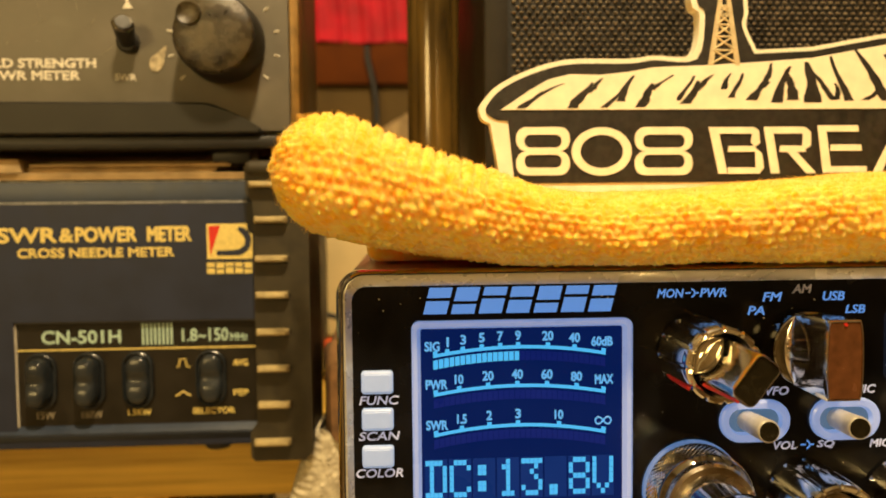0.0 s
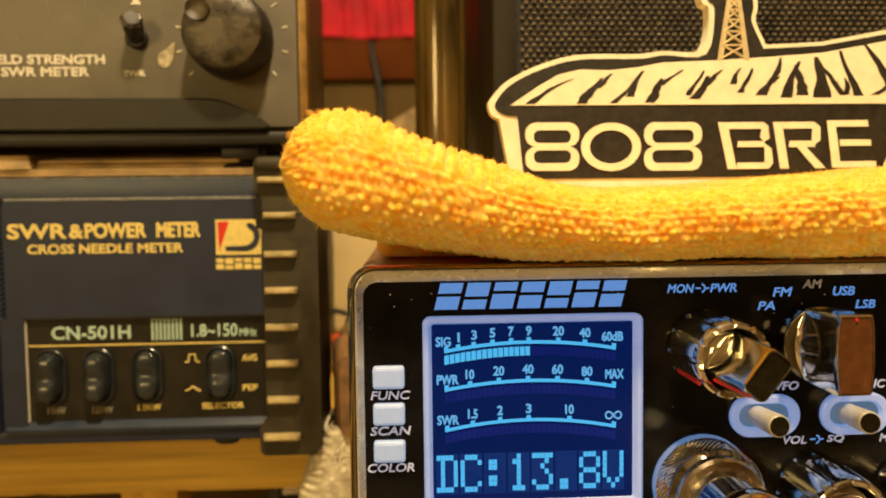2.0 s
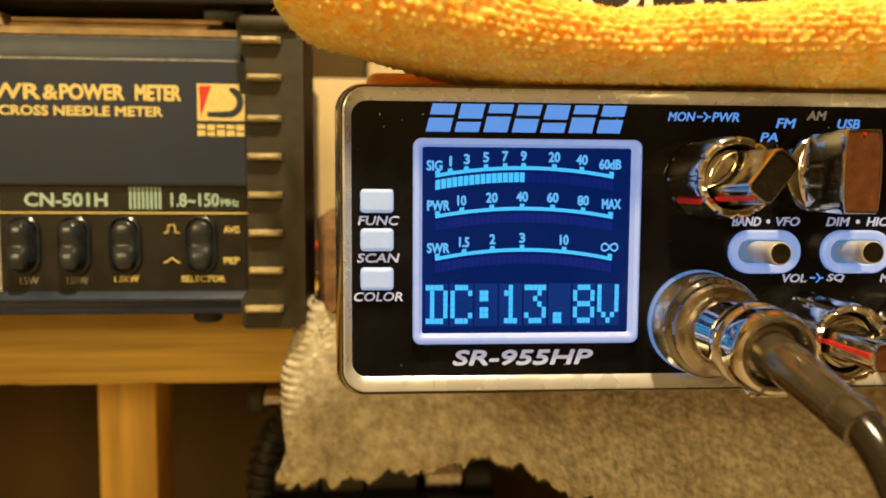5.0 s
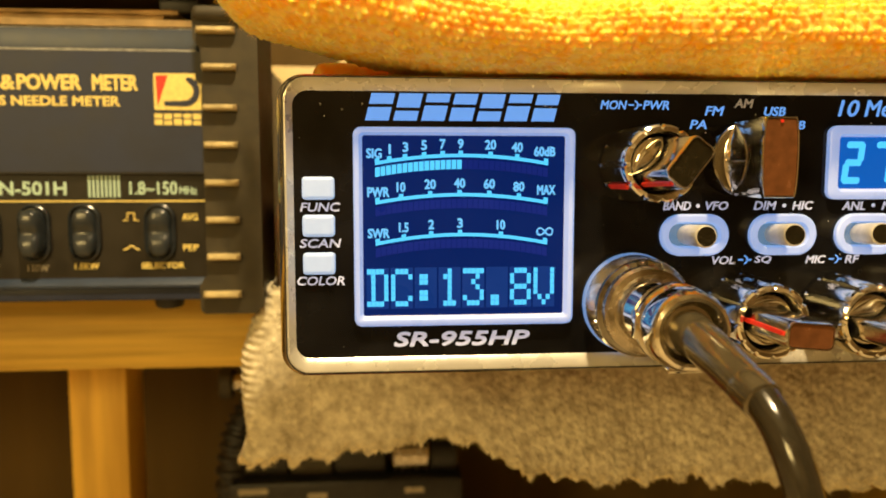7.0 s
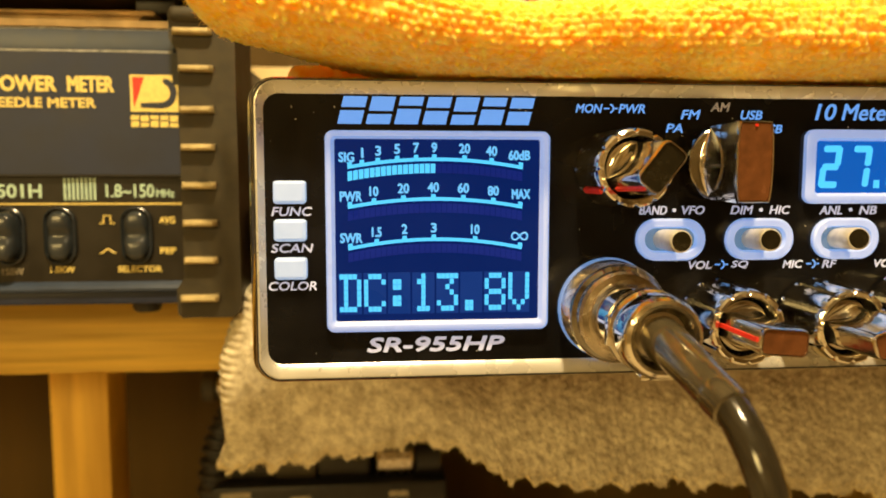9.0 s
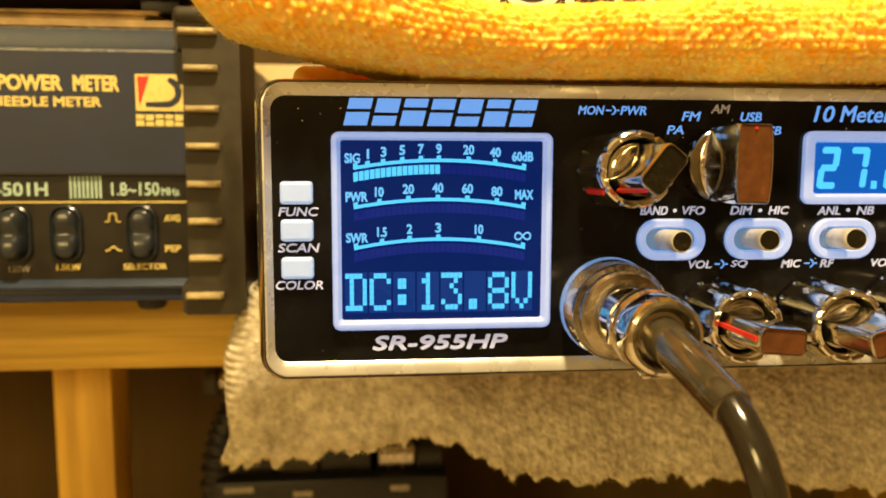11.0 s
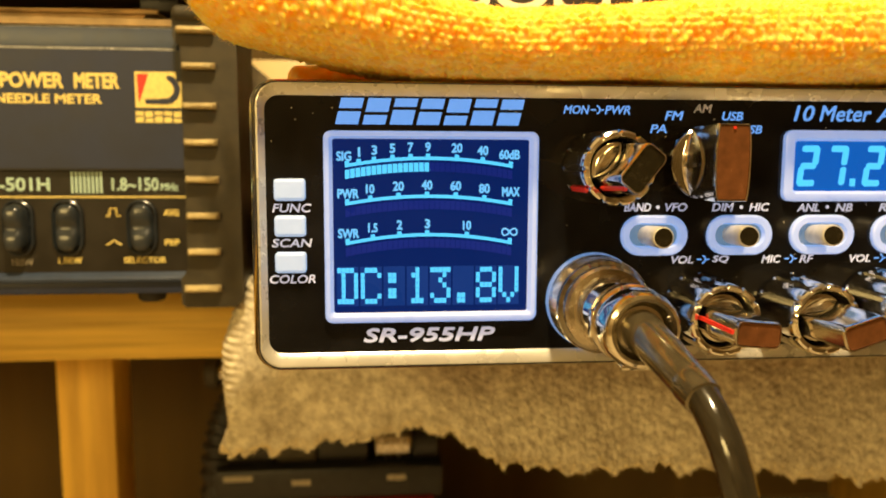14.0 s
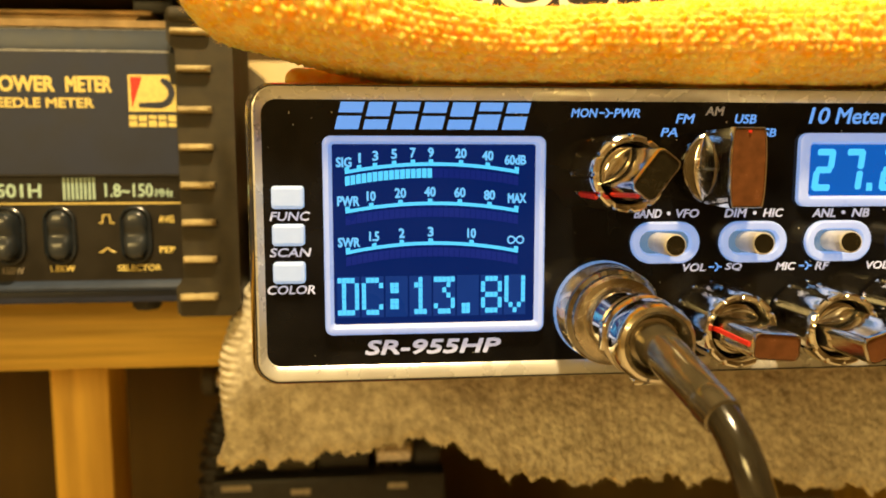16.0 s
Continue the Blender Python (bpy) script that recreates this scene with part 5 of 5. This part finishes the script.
# ---------------------------------------------------------------- speaker and the cut-out sign in front of it
def speaker():
    s = thing("speaker", (110, 120, 66), "black box speaker with a dotted metal grille", "speaker")
    part("cabinet", box(35.6, 196, 54, 180, 66, 190, 2.0, 3), CABINET, s, "dark speaker cabinet", 40)
    part("front_frame", loft(bmesh.new(), [at_y(rrect(35.4, 196.2, 66.2, 190, 2, 4), 54), at_y(rrect(35.4, 196.2, 66.2, 190, 2, 4), 50.4), at_y(rrect(36.2, 195.4, 67, 189.2, 1.6, 4), 49.8), at_y(rrect(41.6, 190, 72, 184, 1.0, 4), 50.2), at_y(rrect(42.0, 189.6, 72.4, 183.6, 1.0, 4), 53)], False, False), CABINET, s, "smooth front frame", 40)
    P = []
    F = []
    x0, z0, dx, dz = 42.4, 72.8, 2.1, 1.4
    for j in range(80):
        for i in range(70):
            cx, cz = x0 + dx * (i + 0.5 + 0.5 * (j % 2)), z0 + dz * (j + 0.5)
            if cx > 189 or cz > 183 or (cx > 150 and j > 48):
                continue
            k = len(P)
            for a in range(6):
                t = math.pi * a / 3
                P.append((MM * (cx + 0.66 * math.cos(t)), MM * 51.7, MM * (cz + 0.44 * math.sin(t))))
            for a in range(6):
                t = math.pi * a / 3
                P.append((MM * (cx + 0.34 * math.cos(t)), MM * 50.95, MM * (cz - 0.05 + 0.18 * math.sin(t))))
            F += [(k + a, k + (a + 1) % 6, k + 6 + (a + 1) % 6, k + 6 + a) for a in range(6)] + [tuple(k + 6 + a for a in range(6))]
    me = bpy.data.meshes.new("grille_dots")
    me.from_pydata(P, [], F)
    me.materials.append(GRILLE)
    g = part("grille", box(41.8, 189.8, 51.7, 53, 72, 184, 0), BLACK, s, "black metal grille with raised dots painted pale as glints")
    d = tagged(new("grille_dots", me), kind="stuff")
    d.parent = g


speaker()


def open_curve(pts):
    return [(p[0], p[2]) for p in smooth_path([(x, 0, z) for x, z in pts], 4)]


def flat(pts, y, y1):
    return prism(pts, y, y1)


def sign():
    s = thing("cutout_sign", (90, 30, 66), "flat cut-out sign, cream mountain and tower over bold lettering", "sign")
    left = [(34.2, 92.0), (32.4, 93.0), (31.6, 95.1), (32.2, 96.9), (35.9, 100.8), (43.4, 104.5), (52.7, 106.9), (67.0, 107.1), (72.9, 107.8), (82.5, 108.2), (84.2, 117.1), (82.6, 119.0), (82.0, 121.6), (82.4, 124.2), (83.6, 126.8), (84.6, 131), (95.4, 131), (97.0, 126.6), (97.3, 124.0), (95.8, 121.6), (96.0, 117.9), (95.6, 114.6), (98.1, 109.2)]
    right = [(111.5, 109.9), (128.5, 112.9), (133.9, 113.6), (139, 112.2), (150, 108.5), (166, 104.5), (178, 99), (180, 95), (176, 92), (174, 66.2), (38.8, 66.2)]
    left = open_curve(left)
    part("backing", flat(left + right, 28.3, 32.0), SIGN_CREAM, s, "cream edge of the sign", 20)
    inner = [(38.4, 92.6), (35.6, 92.9), (33.4, 94.4), (33.6, 96.4), (37.0, 100.0), (43.9, 103.4), (53.0, 105.7), (67.4, 105.9), (73.2, 106.7), (83.6, 107.0), (85.5, 117.2), (84.0, 119.4), (83.4, 121.6), (83.8, 123.8), (85.0, 126.2), (85.8, 130), (94.2, 130), (95.8, 126.0), (95.9, 124.2), (94.6, 121.8), (94.8, 117.8), (94.4, 114.5), (97.4, 108.2)]
    iright = [(111.8, 108.9), (128.8, 111.9), (134.0, 112.5), (138.6, 111.2), (149.5, 107.6), (165, 103.6), (176, 98.4), (177, 95.4), (172, 92.4), (170, 78.0), (39.9, 77.9)]
    inner = open_curve(inner)
    part("black_field", flat(inner + iright, 28.0, 28.4), SIGN_BLACK, s, "black field")
    hill = [(36.6, 95.1), (43.4, 99.6), (48.0, 102.2), (53.1, 103.4), (60, 103.2), (67.0, 103.9), (72.9, 105.0), (86.5, 105.5), (97.8, 106.2), (111.5, 107.2), (128.6, 110.2), (134.0, 111.0), (139, 109.5), (150, 105.6), (165, 101.6), (173, 97.8), (174.5, 95.2)]
    h = part("mountain", flat(hill, 27.75, 28.1), SIGN_CREAM, s, "cream mountain")
    # gullies: each a few tapered strokes, (foot x, foot z, head x, head z, foot width)
    gullies = (((41.6, 95.4, 46.5, 99.4, 2.4), (45.4, 98.6, 51.6, 101.2, 1.6)), ((53.6, 95.4, 58.2, 101.4, 3.0), (57.0, 99.0, 61.0, 102.4, 1.8)),
               ((61.4, 95.5, 66.2, 100.6, 1.6), (64.8, 97.0, 68.0, 103.0, 1.9)), ((69.6, 95.6, 73.0, 101.2, 2.8), (72.4, 99.6, 77.4, 103.2, 1.7)),
               ((80.8, 96.4, 84.0, 101.8, 2.6), (82.6, 99.4, 87.4, 103.2, 2.4), (79.2, 97.2, 82.6, 103.0, 1.2)), ((89.6, 99.8, 91.6, 103.6, 1.3), (92.0, 97.8, 94.4, 103.6, 1.4)),
               ((96.4, 97.2, 100.6, 101.6, 3.2), (99.4, 100.2, 101.6, 106.0, 1.8)), ((102.6, 96.6, 105.8, 105.2, 2.4), (106.8, 97.2, 105.4, 104.4, 3.0)),
               ((112.0, 96.6, 110.2, 106.2, 4.0), (117.2, 97.2, 111.2, 104.0, 2.2)), ((120.4, 97.0, 116.0, 107.6, 2.2), (118.0, 97.4, 117.2, 101.2, 1.4)),
               ((130.4, 97.0, 122.0, 109.2, 3.2), (124.8, 97.2, 128.0, 99.6, 2.2)), ((137.0, 97.2, 129.4, 108.0, 2.4),))
    rng = random.Random(21)
    for strokes_of in gullies:
        bm = bmesh.new()
        for k, (ax, az, bx, bz, w) in enumerate(strokes_of):
            lft, rgt = [], []
            for q in range(8):
                t = q / 7
                mx, mz = ax + (bx - ax) * t + 0.3 * math.sin(5 * t + ax), az + (bz - az) * t
                ww = 0.5 * w * (1 - 0.78 * t) * rng.uniform(0.7, 1.25) + 0.12
                lft.append(bm.verts.new((mx - ww, 27.7 - 0.01 * k, mz)))
                rgt.append(bm.verts.new((mx + ww, 27.7 - 0.01 * k, mz)))
            for q in range(7):
                bm.faces.new((lft[q], rgt[q], rgt[q + 1], lft[q + 1]))
        part("gully", bm, SIGN_BLACK, h, "dark ragged gully")
    # tower
    tw = part("tower", flat([(86.1, 105.4), (87.4, 105.4), (90.0, 124.5), (92.6, 105.4), (93.9, 105.4), (90.7, 126), (89.3, 126)], 27.72, 28.05), SIGN_TAN, s, "tan lattice tower")
    for a, b in ((105.8, 109.0), (109.2, 112.2), (112.4, 115.0), (115.2, 117.4), (117.6, 119.4)):
        def half(z):
            return 3.3 * (124.5 - z) / 19.1
        for sgn in (1, -1):
            part("brace", tube([(90 - sgn * half(a), 27.85, a), (90 + sgn * half(b), 27.85, b)], 0.26, 6), SIGN_TAN, tw)
        part("brace", tube([(90 - half(b), 27.85, b), (90 + half(b), 27.85, b)], 0.24, 6), SIGN_TAN, tw)
    for ang in (25, 155, 200, 340, 95):
        a = radians(ang)
        d, q = Vector((math.cos(a), 0, math.sin(a))), Vector((-math.sin(a), 0, math.cos(a)))
        c = Vector((90, 27.9, 124.3))
        frond = part("frond", tube([tuple(c + d * r + q * 0.25 * math.sin(r)) for r in (0.6, 2.0, 3.4, 4.6)], [0.2, 0.3, 0.3, 0.12], 6), SIGN_DIM, tw, "dim jagged frond")
        for r in (1.6, 2.6, 3.6):
            for sg in (1, -1):
                part("frond_tooth", tube([tuple(c + d * r), tuple(c + d * (r + 0.7) + q * 0.9 * sg)], [0.22, 0.08], 5), SIGN_DIM, frond)
    y = 27.75
    # wide letters
    def ring8(x0, x1, z0, z1):
        bm = bmesh.new()
        zm = (z0 + z1) / 2
        for a, b, lo, hi in ((z0, zm, 1.8, 0.85), (zm, z1, 0.85, 1.8)):
            loft(bm, [at_y(rrect(x0, x1, a, b, 2.5, 6), y), at_y(rrect(x0 + 2.0, x1 - 2.0, a + lo, b - hi, 1.35, 6), y)], False, False)
        return bm
    part("numeral", ring8(40.2, 53.0, 79.8, 91.1), SIGN_CREAM, s)
    e = lambda rx, rz: [(60.6 + rx * math.cos(2 * math.pi * i / 48), y, 85.3 + rz * math.sin(2 * math.pi * i / 48)) for i in range(48)]
    part("numeral", loft(bmesh.new(), [e(7.2, 5.7), e(5.1, 3.9)], False, False), SIGN_CREAM, s)
    part("numeral", ring8(68.5, 82.5, 79.6, 91.0), SIGN_CREAM, s)

    def strokes(rects):
        bm = bmesh.new()
        for i, pts in enumerate(rects):
            bm.faces.new([bm.verts.new((px, y - 0.02 * i, pz)) for px, pz in pts])
        return bm
    part("letter", strokes([((86.3, 90.9), (88.6, 90.9), (91.0, 79.8), (88.8, 79.8)), ((88.6, 90.9), (97.4, 90.9), (98.6, 90.0), (97.8, 89.3), (88.9, 89.3)), ((97.0, 90.4), (98.6, 90.0), (98.9, 87.0), (97.6, 86.2), (96.6, 87.2)), ((91.2, 86.4), (97.6, 86.4), (98.2, 85.0), (91.0, 85.0)), ((97.6, 86.0), (99.4, 84.6), (99.9, 81.2), (98.8, 79.8), (97.8, 81.2)), ((91.0, 81.3), (98.4, 81.3), (99.0, 79.8), (91.0, 79.8))]), SIGN_CREAM, s)
    part("letter", strokes([((99.7, 90.9), (101.9, 90.9), (103.8, 79.8), (101.6, 79.8)), ((101.9, 90.9), (109.8, 90.9), (111.2, 89.8), (110.0, 89.3), (102.2, 89.3)), ((109.4, 90.2), (111.4, 89.6), (111.4, 86.4), (109.8, 85.4), (109.2, 86.8)), ((103.8, 86.4), (109.8, 86.4), (110.2, 84.9), (103.6, 84.9)), ((105.6, 84.9), (107.9, 84.9), (112.8, 79.8), (110.2, 79.8))]), SIGN_CREAM, s)
    part("letter", strokes([((112.9, 91.2), (115.0, 91.2), (116.6, 79.9), (114.4, 79.9)), ((115.0, 91.2), (123.0, 91.2), (123.2, 89.7), (115.2, 89.7)), ((116.2, 86.6), (123.8, 86.6), (124.0, 85.1), (116.2, 85.1)), ((116.4, 81.4), (125.2, 81.4), (125.4, 79.9), (116.4, 79.9))]), SIGN_CREAM, s)
    part("letter", strokes([((126.6, 79.6), (129.0, 79.6), (134.0, 91.0), (132.4, 91.0)), ((132.4, 91.0), (134.0, 91.0), (140.0, 79.6), (137.6, 79.6)), ((129.6, 83.6), (137.0, 83.6), (136.4, 82.2), (130.2, 82.2))]), SIGN_CREAM, s)


sign()


# ---------------------------------------------------------------- behind and below
def background():
    c = thing("hanging_cloth", (-7, 371, 210), "bright red cloth hanging against the back wall", "cloth")
    x = np.linspace(-60, 34, 60)
    z = np.linspace(187.5, 330, 40)
    X, Z = np.meshgrid(x, z, indexing="ij")
    Y = 371 + 1.5 * np.sin(X * 0.22) + 1.2 * np.sin(X * 0.6 + Z * 0.05)
    Z = Z + 0.7 * np.sin(X * 0.12)
    grid_mesh("cloth_sheet", np.stack([X, Y, Z], -1), RED_CLOTH, c)
    grid_mesh("cloth_sheet", np.stack([X, Y + 1.5, Z], -1), RED_CLOTH, c)
    part("hanger", box(-70, 40, 372, 379.8, 326, 332, 0.5), WOOD, c, "wooden batten")
    k = thing("hanging_cable", (-10, 360, 150), "dark cable hanging down the back wall", "cable")
    part("cable", tube(smooth_path([(-7, 376, 198), (-9, 374, 180), (-5, 371, 160), (-3, 369, 140), (-4, 366, 110), (-8, 368, 60), (-10, 376, 30)], 6), 2.5, 12), BLACK, k, "", 40)
    t = thing("amber_jar", (24.5, 96, 60), "tall fluted amber glass jar standing beside the speaker", "jar")

    def upright(profile, cx, cy, n, flute=None):
        bm = lathe([(r, -z) for r, z in profile], 0, 0, n, flute)
        bmesh.ops.transform(bm, matrix=Matrix.Translation((cx, cy, 0)) @ Matrix.Rotation(radians(-90), 4, "X"), verts=bm.verts)
        return bm

    g = part("jar_wall", upright([(6.5, 60.3), (8.2, 61.5), (8.4, 64), (8.4, 168), (7.8, 172), (6, 175)], 24.0, 97, 72, lambda i, row: 1 - 0.06 * (i % 9 in (0, 1))), AMBER, t, "amber fluted glass", 50)
    part("jar_lid", upright([(6.4, 174.5), (6.6, 175), (6.6, 184), (6.0, 185)], 24.0, 97, 32), BRUSHED, t, "metal lid", 40)
    w = thing("plastic_board", (-15, 199, 0.8), "cream plastic board standing behind the two sets", "board")
    part("panel_board", box(-34, 4, 196, 202, 0.8, 89, 1.0), CREAM_WALL, w, "", 40)
    o = thing("orange_wire", (-14, 190, 22), "orange insulated wire passing between the sets", "wire")
    part("wire", tube(smooth_path([(-60, 180, 6), (-35, 176, 12), (-20, 172, 16), (-4, 168, 20), (10, 170, 20)], 6), 2.0, 10), ORANGE_WIRE, o, "", 40)
    o = thing("black_wire", (-14, 200, 34), "thin black wire passing between the sets", "wire")
    part("wire", tube(smooth_path([(-60, 194, 12), (-35, 190, 28), (-18, 186, 26), (-2, 182, 21), (10, 180, 20)], 6), 1.2, 8), BLACK, o, "", 40)
    bx = thing("brown_box", (-6, 374, 165), "reddish brown carton on the wall batten behind the cloth", "box")
    part("carton", box(-46, 32, 373, 379.8, 160, 189, 0.6), BROWN_CARTON, bx, "", 40)
    cd = thing("tan_card", (22, 372, 100), "tan card leaning on the back wall", "card")
    part("card_sheet", prism([(-2, 30), (40, 30), (40, 146), (24, 143), (-2, 128)], 372, 374), CARD, cd)
    cb = thing("cream_box", (14, 320, -2.3), "plain cream cardboard box standing behind the speaker", "box")
    part("box_wall", box(-2, 32, 300, 340, -2.3, 113.5, 1.0), CREAM_WALL, cb, "", 40)
    # equipment under the rack
    b = thing("lower_tray", (30, 200, -140), "red-edged tray on a stand under the shelf", "tray")
    part("tray", box(-44, 50, 150, 236, -130, -99, 1.5), RED_PLASTIC, b, "red plastic tray", 40)
    part("tray_leg", box(-40, 46, 160, 230, -215, -130.2, 1.0), BLACK, b, "dark stand", 40)
    e = thing("black_equipment", (10, 180, -95), "black box with cylindrical fittings on the tray", "equipment")
    part("box_body", box(-42, 54, 152, 240, -98.8, -85, 1.5), BLACK, e, "", 40)
    for x0, x1, zc, r, mat in ((-36, -18, -77.2, 8, GREY_DARK), (-17, 0, -76.7, 8.5, RUBBER), (1, 22, -77.2, 8, GREY_DARK), (25, 40, -76.2, 9, BRUSHED), (41, 52, -77.2, 8, BLACK)):
        part("cylinder", tube([(x0, 162, zc), (x0 + 0.6, 162, zc), (x1 - 0.6, 162, zc), (x1, 162, zc)], [r - 0.6, r, r, r - 0.6], 24), mat, e, "", 40)
    for x0, x1, z0, z1 in ((-38, -26, -89.5, -87), (-10, -2, -92, -89.5), (30, 38, -91, -88.5)):
        bars("worn_label", [(x0, x1, z0, z1)], 151.7, DIM_INK, e, "pale worn label")
    h = thing("corrugated_hose", (-38, 165, -70), "black corrugated hose hanging under the shelf", "hose")
    line = smooth_path([(-30, 175, -58), (-36, 168, -62), (-40, 164, -72), (-42, 162, -90), (-42, 162, -120), (-42, 164, -128)], 14)
    part("hose", tube(line, [6.0 + 1.4 * (i % 4 in (1, 2)) for i in range(len(line))], 20), BLACK, h, "", 30)
    q = thing("bolt", (-44, 170, -50), "bright bolt and black collar under the shelf", "bolt")
    part("shank", tube([(-46, 172, -48), (-20, 172, -48)], 4.0, 16), BRUSHED, q, "", 40)
    part("collar", tube([(-48, 172, -48), (-47, 172, -48), (-43, 172, -48), (-42, 172, -48)], [5.5, 6.5, 6.5, 5.5], 16), RUBBER, q, "", 40)
    part("hanger_strap", box(-34, -28, 168, 176, -46, -26.2, 0.4), BLACK, q, "", 40)


background()
